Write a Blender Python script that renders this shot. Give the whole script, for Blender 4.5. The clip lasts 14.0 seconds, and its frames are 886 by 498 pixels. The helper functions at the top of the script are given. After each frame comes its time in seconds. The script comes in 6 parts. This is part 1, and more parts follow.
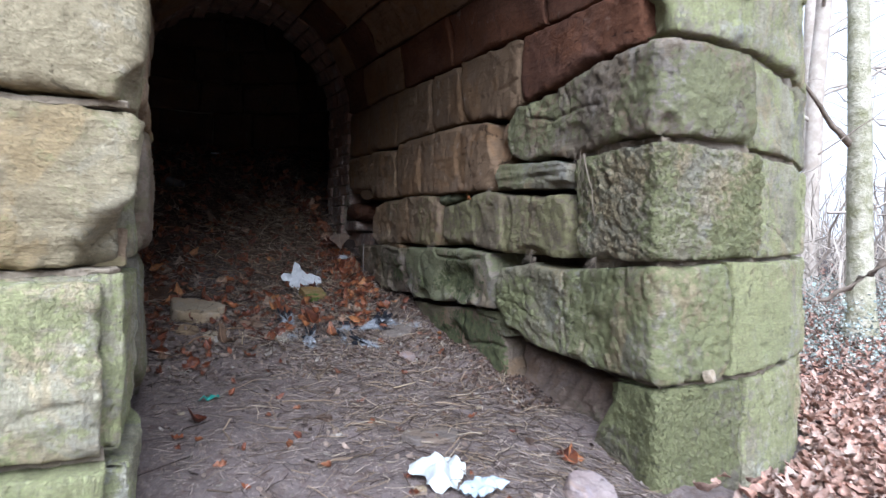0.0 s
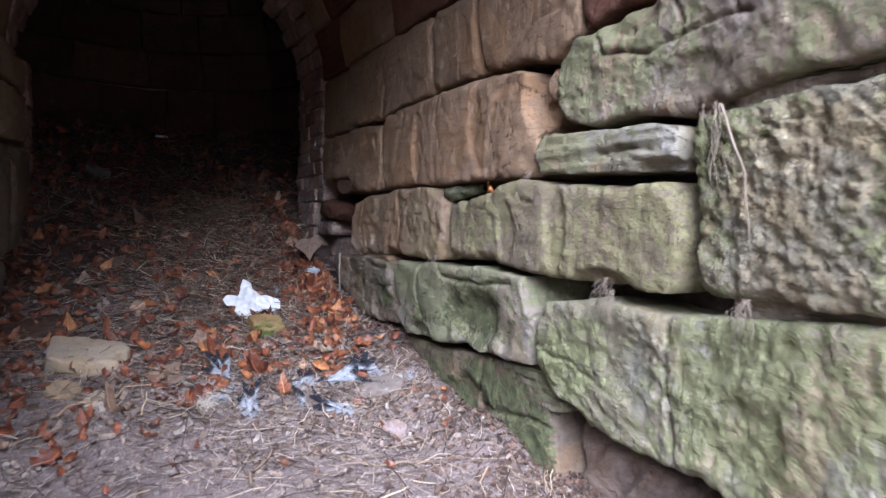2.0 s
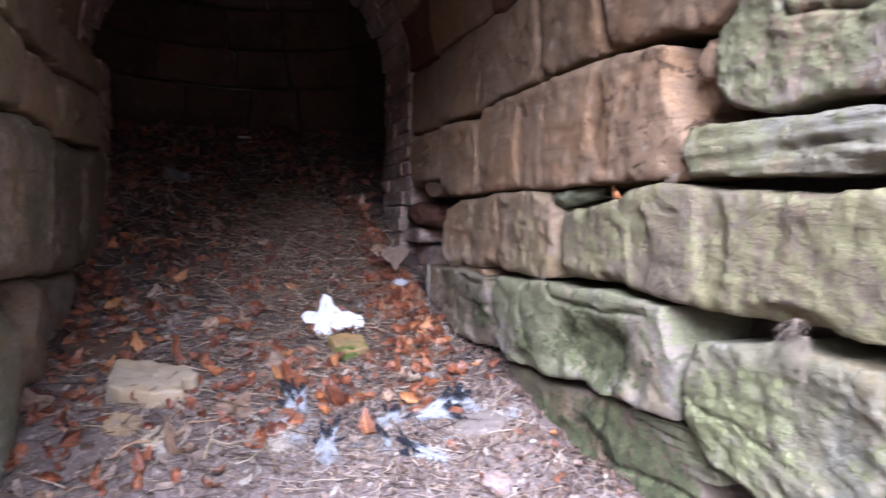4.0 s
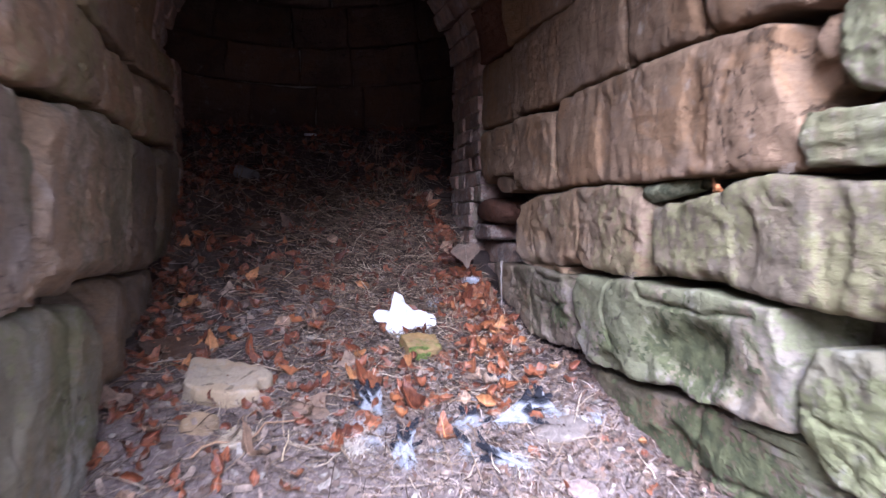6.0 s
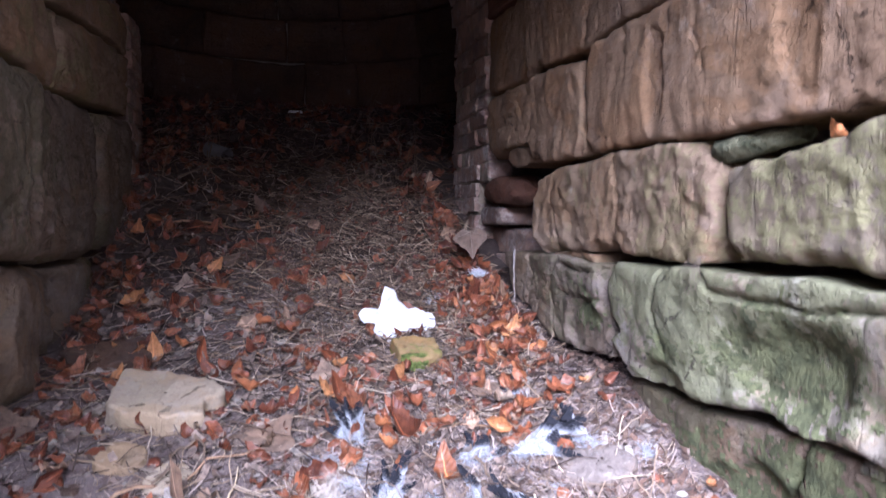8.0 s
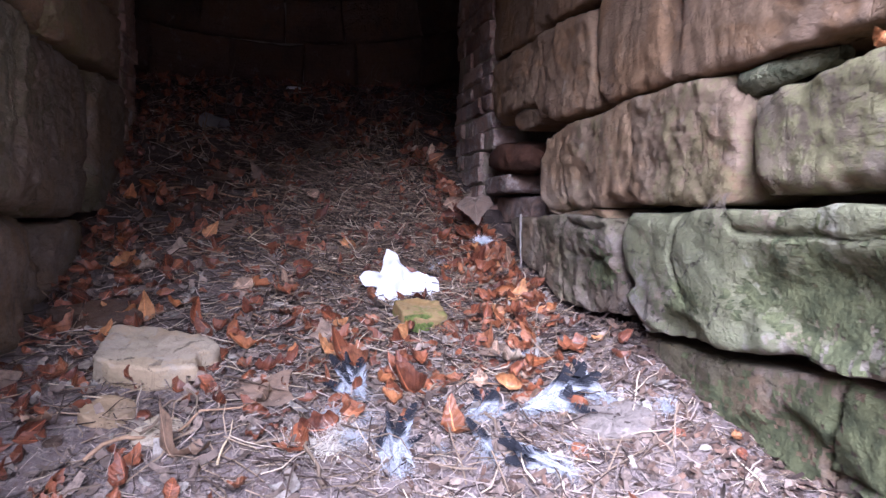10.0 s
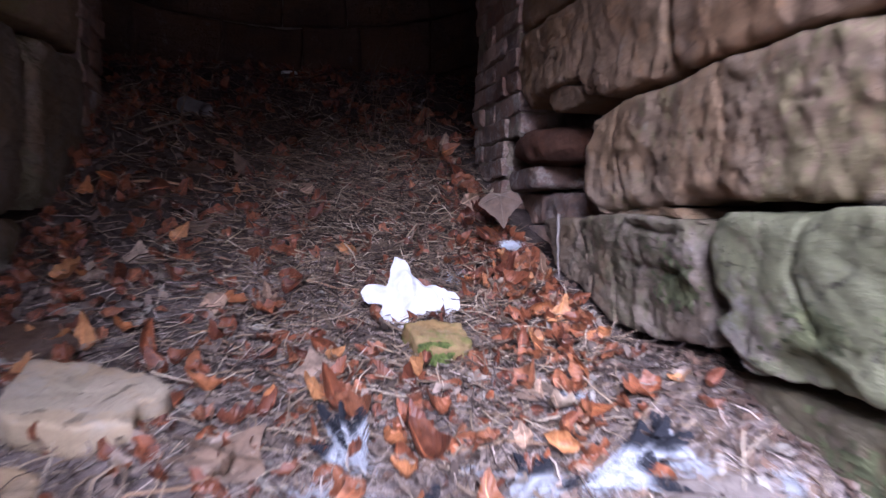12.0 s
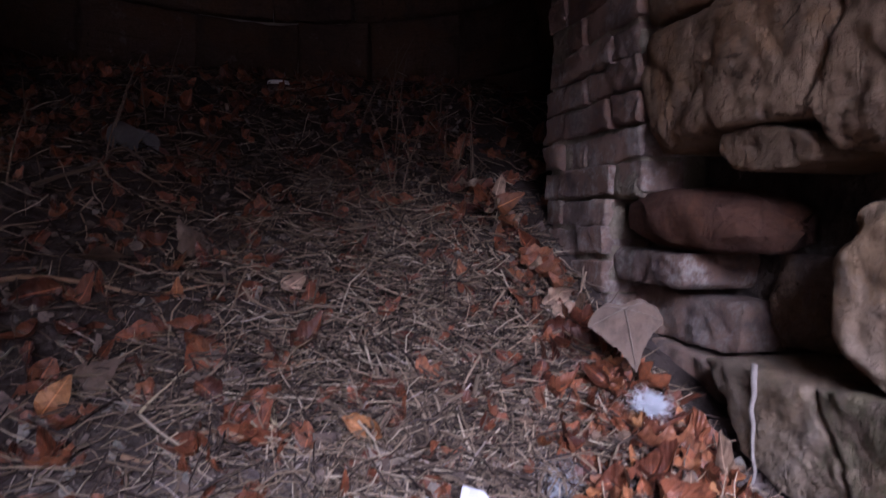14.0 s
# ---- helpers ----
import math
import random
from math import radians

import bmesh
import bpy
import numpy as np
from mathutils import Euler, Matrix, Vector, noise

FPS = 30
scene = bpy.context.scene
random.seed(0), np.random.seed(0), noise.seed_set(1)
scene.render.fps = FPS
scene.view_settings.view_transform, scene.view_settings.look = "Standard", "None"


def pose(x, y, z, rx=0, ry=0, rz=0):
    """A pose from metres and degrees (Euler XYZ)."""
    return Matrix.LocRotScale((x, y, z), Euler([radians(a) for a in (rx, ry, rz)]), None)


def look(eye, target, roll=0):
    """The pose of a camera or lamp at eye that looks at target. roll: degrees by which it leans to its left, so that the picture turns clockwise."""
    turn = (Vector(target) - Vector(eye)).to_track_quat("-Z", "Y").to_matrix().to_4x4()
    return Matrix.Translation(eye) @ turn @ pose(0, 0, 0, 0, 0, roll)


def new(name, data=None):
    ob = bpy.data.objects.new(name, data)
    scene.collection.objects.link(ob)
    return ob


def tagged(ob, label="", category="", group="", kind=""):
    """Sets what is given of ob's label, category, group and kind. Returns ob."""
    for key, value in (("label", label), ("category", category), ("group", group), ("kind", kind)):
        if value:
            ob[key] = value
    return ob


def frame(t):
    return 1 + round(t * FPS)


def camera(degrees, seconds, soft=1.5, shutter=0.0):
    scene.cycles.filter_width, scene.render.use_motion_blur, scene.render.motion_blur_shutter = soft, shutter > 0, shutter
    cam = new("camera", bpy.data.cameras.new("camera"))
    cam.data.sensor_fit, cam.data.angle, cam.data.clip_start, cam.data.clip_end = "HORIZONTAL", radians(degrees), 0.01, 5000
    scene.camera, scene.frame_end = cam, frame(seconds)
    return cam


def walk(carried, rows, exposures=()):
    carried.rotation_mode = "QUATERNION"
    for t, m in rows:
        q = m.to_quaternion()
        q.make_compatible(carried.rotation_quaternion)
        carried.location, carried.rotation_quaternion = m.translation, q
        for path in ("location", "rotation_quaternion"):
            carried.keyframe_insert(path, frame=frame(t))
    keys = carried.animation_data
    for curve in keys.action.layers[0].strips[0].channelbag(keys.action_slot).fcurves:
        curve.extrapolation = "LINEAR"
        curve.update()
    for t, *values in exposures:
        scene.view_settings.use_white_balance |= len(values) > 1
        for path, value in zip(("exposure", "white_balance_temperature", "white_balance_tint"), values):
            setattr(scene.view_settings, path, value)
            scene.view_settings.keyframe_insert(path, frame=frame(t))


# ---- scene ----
cam = camera(64.1, 14.0, soft=1.4, shutter=0.9)
PATH = [
    (0, (-0.767, -1.511, 0.503), (0.127, 0.277, 0.466), 0.5),
    (0.5, (-0.709, -1.351, 0.5), (0.187, 0.436, 0.465), 0.5),
    (1, (-0.582, -1.084, 0.507), (0.312, 0.705, 0.469), 0.6),
    (1.5, (-0.406, -0.71, 0.538), (0.498, 1.074, 0.495), 0.4),
    (2, (-0.314, -0.541, 0.548), (0.587, 1.244, 0.5), 0.5),
    (2.5, (-0.259, -0.413, 0.564), (0.639, 1.373, 0.516), 0.6),
    (3, (-0.205, -0.276, 0.578), (0.699, 1.508, 0.53), 0.7),
    (3.5, (-0.192, -0.227, 0.593), (0.678, 1.572, 0.536), 0.3),
    (3.7, (-0.199, -0.212, 0.592), (0.565, 1.635, 0.538), 0.5),
    (5.8, (-0.268, -0.171, 0.589), (0.264, 1.756, 0.523), 0.1),
    (6, (-0.248, -0.108, 0.59), (0.28, 1.82, 0.522), 0.1),
    (6.5, (-0.196, 0.075, 0.59), (0.329, 2.003, 0.522), 0.0),
    (7, (-0.134, 0.267, 0.599), (0.39, 2.197, 0.532), 0.0),
    (7.5, (-0.125, 0.316, 0.599), (0.399, 2.245, 0.529), -0.0),
    (8, (-0.125, 0.326, 0.534), (0.397, 2.255, 0.462), 0.0),
    (8.5, (-0.125, 0.32, 0.481), (0.396, 2.249, 0.408), -0.0),
    (8.7, (-0.132, 0.316, 0.453), (0.396, 2.244, 0.387), -0.0),
    (11, (-0.117, 0.504, 0.416), (0.406, 2.433, 0.346), 0.3),
    (11.5, (-0.112, 0.573, 0.416), (0.405, 2.504, 0.35), 0.3),
    (12, (-0.057, 0.798, 0.421), (0.46, 2.729, 0.355), 0.3),
    (12.5, (-0.014, 1.098, 0.425), (0.505, 3.029, 0.361), 0.3),
    (13, (-0.003, 1.434, 0.485), (0.517, 3.364, 0.413), 0.4),
    (13.5, (0.007, 1.601, 0.576), (0.522, 3.533, 0.505), 0.4),
    (14, (0.031, 1.628, 0.639), (0.54, 3.561, 0.567), 0.4),
]
EXPOSURES = [(0.0, 1.25, 5150, 11), (0.5, 1.4, 5150, 11), (1.0, 1.65, 5150, 14), (1.5, 1.95, 5150, 18), (2.0, 2.3, 5150, 19), (3.0, 2.65, 5150, 21), (6.0, 2.95, 5020, 27), (8.5, 3.0, 5020, 27),
             (11.0, 2.8, 5030, 30), (14.0, 2.75, 5070, 33)]
walk(cam, [(t, look(eye, target, roll)) for t, eye, target, roll in PATH], EXPOSURES)


# ---- light ----
world = bpy.data.worlds.new("overcast_sky")
scene.world = world
world.use_nodes = True
wn, wl = world.node_tree.nodes, world.node_tree.links
sky = wn.new("ShaderNodeTexSky")
sky.sky_type, sky.sun_disc = "NISHITA", False
sky.sun_elevation, sky.sun_rotation = radians(34), radians(200)
sky.air_density, sky.dust_density, sky.ozone_density = 1.0, 6.0, 1.0
# an even cloud cover, brighter overhead than at the horizon
height = wn.new("ShaderNodeSeparateXYZ")
wl.new(wn.new("ShaderNodeTexCoord").outputs["Generated"], height.inputs[0])
cover = wn.new("ShaderNodeMapRange")
for k, v in enumerate((0.0, 1.0, 4.5, 7.5)):
    cover.inputs[k + 1].default_value = v
wl.new(height.outputs[2], cover.inputs[0])
cloud = wn.new("ShaderNodeCombineColor")
for k in range(3):
    wl.new(cover.outputs[0], cloud.inputs[k])
overcast = wn.new("ShaderNodeMix")
overcast.data_type = "RGBA"
overcast.inputs[0].default_value = 0.88
wl.new(sky.outputs[0], overcast.inputs[6])
wl.new(cloud.outputs[0], overcast.inputs[7])
wl.new(overcast.outputs[2], wn["Background"].inputs[0])
wn["Background"].inputs[1].default_value = 0.15

sun_data = bpy.data.lights.new("sun", "SUN")
sun_data.energy, sun_data.angle, sun_data.color = 3.4, radians(42), (1.0, 0.98, 0.95)
sun = new("sun", sun_data)
sun.matrix_world = look((-0.73, -2.0, 1.43), (0, 0, 0))


# ---- materials ----
class Nodes:
    """Short hand for one node material."""

    def __init__(self, name, rough=0.9, metal=0.0, spec=0.3):
        self.mat = bpy.data.materials.new(name)
        self.mat.use_nodes = True
        self.n, self.l = self.mat.node_tree.nodes, self.mat.node_tree.links
        self.bsdf = self.n["Principled BSDF"]
        self.bsdf.inputs["Roughness"].default_value = rough
        self.bsdf.inputs["Metallic"].default_value = metal
        self.bsdf.inputs["Specular IOR Level"].default_value = spec
        self.where = self.n.new("ShaderNodeTexCoord").outputs["Object"]
        self.random = self.n.new("ShaderNodeObjectInfo").outputs["Random"]

    def put(self, socket, value):
        if isinstance(value, bpy.types.NodeSocket):
            self.l.new(value, socket)
        elif isinstance(value, tuple) and len(value) == 3 and socket.type == "RGBA":
            socket.default_value = (*value, 1)
        else:
            socket.default_value = value

    def scaled(self, sx, sy, sz, rot=(0, 0, 0), source=None):
        m = self.n.new("ShaderNodeMapping")
        m.inputs["Scale"].default_value = (sx, sy, sz)
        m.inputs["Rotation"].default_value = rot
        self.l.new(source or self.where, m.inputs["Vector"])
        return m.outputs[0]

    def noise(self, scale, detail=4, rough=0.55, vector=None, distortion=0.0):
        t = self.n.new("ShaderNodeTexNoise")
        t.inputs["Scale"].default_value, t.inputs["Detail"].default_value = scale, detail
        t.inputs["Roughness"].default_value, t.inputs["Distortion"].default_value = rough, distortion
        self.l.new(vector or self.where, t.inputs["Vector"])
        return t.outputs["Fac"]

    def voronoi(self, scale, feature="F1", vector=None):
        t = self.n.new("ShaderNodeTexVoronoi")
        t.feature = feature
        t.inputs["Scale"].default_value = scale
        self.l.new(vector or self.where, t.inputs["Vector"])
        return t.outputs["Distance"]

    def range(self, value, a, b, c=0.0, d=1.0):
        m = self.n.new("ShaderNodeMapRange")
        m.interpolation_type = "SMOOTHSTEP"
        for k, v in enumerate((value, a, b, c, d)):
            self.put(m.inputs[k], v)
        return m.outputs[0]

    def math(self, op, a, b=0.0):
        m = self.n.new("ShaderNodeMath")
        m.operation = op
        self.put(m.inputs[0], a), self.put(m.inputs[1], b)
        return m.outputs[0]

    def mix(self, fac, a, b, blend="MIX"):
        m = self.n.new("ShaderNodeMix")
        m.data_type, m.blend_type = "RGBA", blend
        self.put(m.inputs[0], fac), self.put(m.inputs[6], a), self.put(m.inputs[7], b)
        return m.outputs[2]

    def bump(self, height, strength, distance, before=None):
        b = self.n.new("ShaderNodeBump")
        b.inputs["Strength"].default_value, b.inputs["Distance"].default_value = strength, distance
        self.l.new(height, b.inputs["Height"])
        if before:
            self.l.new(before, b.inputs["Normal"])
        return b.outputs[0]

    def done(self, colour, normal=None):
        self.put(self.bsdf.inputs["Base Color"], colour)
        if normal:
            self.l.new(normal, self.bsdf.inputs["Normal"])
        return self.mat


def sandstone(name, light, dark, green, algae, pale=0.2, pit=1.0, tool=0.0, slate=0.0):
    """Weathered sandstone; algae: how much of it is overgrown, 0 to 1; tool: slanting chisel marks; slate: blue-grey lichen patches."""
    m = Nodes(name, 0.92, spec=0.2)
    calm = min(1.0, pit * 0.75)
    shifted = m.n.new("ShaderNodeVectorMath")
    shifted.operation = "ADD"
    m.l.new(m.where, shifted.inputs[0])
    jump = m.n.new("ShaderNodeCombineXYZ")
    for k, f in enumerate((7.0, 13.0, 5.0)):
        m.l.new(m.math("MULTIPLY", m.random, f), jump.inputs[k])
    m.l.new(jump.outputs[0], shifted.inputs[1])
    at = shifted.outputs[0]
    big = m.noise(3.2, 5, 0.6, at)
    fine = m.noise(38, 6, 0.7, at)
    grain = m.noise(260, 3, 0.6, at)
    strata = m.noise(5, 6, 0.65, m.scaled(1.0, 1.0, 13, (0.08, 0.05, 0), at), 0.5)
    colour = m.mix(m.range(big, 0.32, 0.68), dark, light)
    colour = m.mix(m.range(strata, 0.54, 0.66, 0, 0.45), colour, tuple(c * 0.62 for c in dark))
    colour = m.mix(m.range(m.noise(3.4, 6, 0.66, at, 0.7), 0.5, 0.57, 0, 0.5), colour, (light[0] * 1.0, light[1] * 0.83, light[2] * 0.62))
    colour = m.mix(m.range(m.noise(5.2, 7, 0.7, at, 0.5), 0.54, 0.6, 0, 0.4), colour, (light[0] * 0.95, light[1] * 1.03, light[2] * 1.25))
    tone = m.range(m.random, 0, 1, 0.78, 1.2)
    toned = m.n.new("ShaderNodeCombineColor")
    for k in range(3):
        m.l.new(tone, toned.inputs[k])
    colour = m.mix(1.0, colour, toned.outputs[0], "MULTIPLY")
    growth = m.math("ADD", m.noise(2.1, 6, 0.68, at, 0.4), m.range(fine, 0.3, 0.7, -0.09, 0.09))
    if slate:
        colour = m.mix(m.range(m.noise(3.6, 6, 0.7, at, 0.6), 0.5, 0.62, 0, slate), colour, (0.33, 0.34, 0.34))
        colour = m.mix(m.range(m.noise(4.3, 5, 0.65, at, 0.9), 0.56, 0.68, 0, slate * 0.8), colour, (0.42, 0.33, 0.3))
    colour = m.mix(m.range(growth, 0.64 - 0.34 * algae, 0.73 - 0.32 * algae, 0, 0.9 * min(1, algae * 2)), colour, green)
    colour = m.mix(m.range(m.noise(11, 6, 0.7, at), 0.6, 0.72, 0, 0.55 * pale + 0.1), colour, (0.5, 0.46, 0.4))
    colour = m.mix(m.range(m.noise(19, 9, 0.82, at), 0.56, 0.66, 0, 0.3 * calm), colour, tuple(c * 0.42 for c in dark))
    crack = m.voronoi(4.5, "DISTANCE_TO_EDGE", m.scaled(1, 1, 1.7, (0.2, 0.1, 0), at))
    crack = m.math("ADD", crack, m.range(m.noise(26, 5, 0.7, at), 0.3, 0.7, -0.02, 0.05))
    line = m.math("MULTIPLY", m.range(crack, 0.0, 0.016, 1.0, 0.0), m.range(m.noise(1.9, 3, 0.5, at), 0.48, 0.6))
    colour = m.mix(m.math("MULTIPLY", line, 0.7), colour, tuple(c * 0.3 for c in dark))
    colour = m.mix(m.range(grain, 0.3, 0.7, 0, 0.16), colour, tuple(c * 0.6 for c in light))
    pits = m.range(m.noise(75, 5, 0.7, m.scaled(1, 1, 1.7, (0.3, 0, 0), at)), 0.4, 0.62)
    colour = m.mix(m.math("MULTIPLY", m.math("SUBTRACT", 1.0, pits), 0.3 * calm), colour, tuple(c * 0.35 for c in dark))
    nor = m.bump(m.noise(13, 9, 0.72, at), 0.3 * pit, 0.014)
    nor = m.bump(fine, 0.6 * pit, 0.009, nor)
    nor = m.bump(m.math("SUBTRACT", 1.0, line), 0.7, 0.008, nor)
    nor = m.bump(pits, 0.45 * pit, 0.005, nor)
    nor = m.bump(strata, 0.3 * calm, 0.008, nor)
    # chipped ledges
    flakes = m.math("MULTIPLY", m.noise(5.5, 7, 0.62, m.scaled(1, 1, 1.6, (0.25, 0.15, 0), at), 0.6), 11.0)
    part_way = m.range(m.math("FRACT", flakes), 0.75, 1.0)
    ledges = m.math("ADD", m.math("FLOOR", flakes), part_way)
    nor = m.bump(ledges, 0.6, 0.0035 * pit, nor)
    colour = m.mix(m.range(m.math("FRACT", flakes), 0.8, 0.97, 0, 0.22), colour, tuple(c * 0.55 for c in dark))
    # fine level tool lines and slanting chisel marks
    combed = m.noise(9, 5, 0.7, m.scaled(1, 1, 14, (0.05, 0, 0), at), 0.8)
    nor = m.bump(combed, 0.5 * calm, 0.006, nor)
    colour = m.mix(m.range(combed, 0.54, 0.68, 0, 0.25 * calm), colour, tuple(c * 0.5 for c in dark))
    if tool:
        marks = m.noise(24, 5, 0.7, m.scaled(3.2, 3.2, 0.8, (0.0, 0.5, 0.0), at), 0.7)
        nor = m.bump(marks, tool, 0.02, nor)
        colour = m.mix(m.range(marks, 0.52, 0.66, 0, 0.4 * tool), colour, tuple(c * 0.5 for c in dark))
    # narrow upright furrows of the dressed faces
    furrow = m.noise(34, 5, 0.65, m.scaled(1.0, 1.0, 0.16, (0.12, 0.1, 0), at), 0.9)
    cut = m.range(furrow, 0.3, 0.46)
    nor = m.bump(cut, 0.5, 0.005, nor)
    colour = m.mix(m.math("MULTIPLY", m.math("SUBTRACT", 1.0, cut), 0.3), colour, tuple(c * 0.45 for c in dark))
    nor = m.bump(grain, 0.45, 0.0025, nor)
    return m.done(colour, nor)


# passage stones, darker than the front: part of its shade is in their colour
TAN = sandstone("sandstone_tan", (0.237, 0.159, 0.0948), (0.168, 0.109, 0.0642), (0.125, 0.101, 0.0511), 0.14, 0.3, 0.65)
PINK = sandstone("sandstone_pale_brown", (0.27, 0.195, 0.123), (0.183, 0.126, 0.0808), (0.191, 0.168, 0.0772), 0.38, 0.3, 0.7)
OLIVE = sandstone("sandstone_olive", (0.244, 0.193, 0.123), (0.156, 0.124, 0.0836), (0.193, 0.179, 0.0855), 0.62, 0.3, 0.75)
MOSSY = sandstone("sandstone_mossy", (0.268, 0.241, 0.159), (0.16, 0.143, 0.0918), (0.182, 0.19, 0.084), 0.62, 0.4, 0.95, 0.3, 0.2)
# drab brown-grey stone, low on the right and along the left
DRAB = sandstone("sandstone_drab", (0.227, 0.173, 0.119), (0.137, 0.101, 0.0691), (0.108, 0.103, 0.0523), 0.36, 0.1, 0.9, 0.0, 0.1)
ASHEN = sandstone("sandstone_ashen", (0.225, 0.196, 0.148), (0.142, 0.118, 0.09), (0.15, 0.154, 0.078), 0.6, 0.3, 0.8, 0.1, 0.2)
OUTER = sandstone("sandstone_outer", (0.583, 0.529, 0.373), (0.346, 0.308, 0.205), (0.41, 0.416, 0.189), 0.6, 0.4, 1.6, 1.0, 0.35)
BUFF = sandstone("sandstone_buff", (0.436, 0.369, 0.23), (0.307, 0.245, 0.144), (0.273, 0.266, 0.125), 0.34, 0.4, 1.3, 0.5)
# a darker OUTER: the dimmer light on the passage face is put into the colour
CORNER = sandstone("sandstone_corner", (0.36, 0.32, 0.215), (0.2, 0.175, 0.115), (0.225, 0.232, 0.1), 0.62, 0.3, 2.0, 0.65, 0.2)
WEDGE = sandstone("sandstone_wedge", (0.221, 0.195, 0.133), (0.138, 0.121, 0.0812), (0.146, 0.149, 0.0664), 0.4, 0.3, 0.7, 0.0, 0.3)
SPRINGER = sandstone("sandstone_springer", (0.298, 0.232, 0.162), (0.178, 0.143, 0.0994), (0.172, 0.176, 0.0828), 0.6, 0.4, 1.0, 0.5, 0.2)
ROSE = sandstone("sandstone_rose", (0.228, 0.172, 0.134), (0.132, 0.0924, 0.0714), (0.102, 0.113, 0.0574), 0.25)
RED = sandstone("sandstone_red", (0.146, 0.07, 0.042), (0.084, 0.0381, 0.0224), (0.084, 0.056, 0.0336), 0.05)
DARK = sandstone("sandstone_sooty", (0.137, 0.0874, 0.0594), (0.078, 0.0491, 0.0351), (0.0499, 0.0451, 0.027), 0.1)



def brick_material(name, lime, low, high):
    m = Nodes(name, 0.93)
    base = m.mix(m.random, (0.22, 0.13, 0.09), (0.33, 0.22, 0.16))
    base = m.mix(m.range(m.noise(9, 5, 0.7), 0.4, 0.65, 0, 0.8), base, (0.15, 0.115, 0.1))
    base = m.mix(m.range(m.noise(7, 8, 0.8), low, high, 0, lime), base, (0.43, 0.39, 0.34))
    base = m.mix(m.range(m.noise(21, 6, 0.75), 0.52, 0.68, 0, 0.65), base, (0.13, 0.1, 0.09))
    nor = m.bump(m.noise(30, 7, 0.75), 1.0, 0.014)
    return m.done(base, m.bump(m.noise(140, 3), 0.5, 0.004, nor))


def rubble_material():
    m = Nodes("earthy_mortar", 0.97)
    base = m.mix(m.noise(9, 6, 0.7), (0.2, 0.165, 0.125), (0.36, 0.31, 0.24))
    return m.done(base, m.bump(m.noise(25, 6, 0.7), 1.0, 0.03))


def earth_material():
    m = Nodes("earth_floor", 0.96)
    base = m.mix(m.noise(2.6, 6, 0.65), (0.115, 0.088, 0.08), (0.215, 0.17, 0.155))
    base = m.mix(m.range(m.noise(26, 6, 0.75), 0.45, 0.7), base, (0.11, 0.072, 0.055))
    base = m.mix(m.range(m.noise(70, 4, 0.7), 0.56, 0.7), base, (0.36, 0.29, 0.24))
    base = m.mix(m.range(m.noise(150, 3, 0.6), 0.6, 0.72, 0, 0.8), base, (0.07, 0.045, 0.035))
    fibre = m.noise(60, 4, 0.6, m.scaled(1, 0.16, 1, (0, 0, 0.5)), 1.2)
    base = m.mix(m.range(fibre, 0.55, 0.7, 0, 0.5), base, (0.31, 0.235, 0.18))
    # darker earth towards the back, under the litter of the slope
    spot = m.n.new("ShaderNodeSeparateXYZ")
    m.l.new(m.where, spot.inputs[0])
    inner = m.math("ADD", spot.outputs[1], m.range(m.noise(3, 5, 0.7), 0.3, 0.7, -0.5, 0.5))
    dark_earth = m.mix(m.noise(14, 6, 0.7), (0.022, 0.014, 0.011), (0.075, 0.052, 0.04))
    base = m.mix(m.range(inner, 1.9, 2.8, 0, 0.9), base, dark_earth)
    nor = m.bump(m.noise(18, 6, 0.7), 0.8, 0.03)
    nor = m.bump(fibre, 0.6, 0.01, nor)
    return m.done(base, m.bump(m.noise(110, 4, 0.7), 0.8, 0.008, nor))


def leaf_material(name, a, b, gloss=0.55, veins=True):
    m = Nodes(name, gloss, spec=0.35)
    island = m.n.new("ShaderNodeNewGeometry").outputs["Random Per Island"]
    pick = m.math("FRACT", m.math("ADD", m.math("MULTIPLY", m.random, 3.7), island))
    base = m.mix(pick, a, b)
    again = m.math("FRACT", m.math("MULTIPLY", pick, 7.3))
    base = m.mix(m.range(again, 0.72, 0.8, 0, 0.7), base, (b[0] * 0.98, b[1] * 1.22, b[2] * 1.35))
    base = m.mix(m.range(again, 0.1, 0.22, 0.75, 0), base, tuple(c * 0.5 for c in a))
    base = m.mix(m.range(m.noise(45, 5, 0.7), 0.4, 0.72, 0, 0.9), base, tuple(c * 0.3 for c in a))
    base = m.mix(m.range(m.noise(17, 5, 0.7), 0.46, 0.58, 0, 0.7), base, tuple(0.45 * c for c in b))
    nor = m.bump(m.noise(42, 6, 0.65), 0.8, 0.006)
    if veins:
        uv = m.n.new("ShaderNodeSeparateXYZ")
        m.l.new(m.n["Texture Coordinate"].outputs["UV"], uv.inputs[0])
        side = m.math("ABSOLUTE", m.math("SUBTRACT", uv.outputs[0], 0.5))
        wave = m.math("SINE", m.math("SUBTRACT", m.math("MULTIPLY", uv.outputs[1], 50.0), m.math("MULTIPLY", side, 12.0)))
        base = m.mix(m.range(side, 0.0, 0.05, 0.7, 0.0), base, tuple(min(1, c * 1.5) for c in b))
        nor = m.bump(wave, 0.22, 0.002, nor)
    return m.done(base, nor)


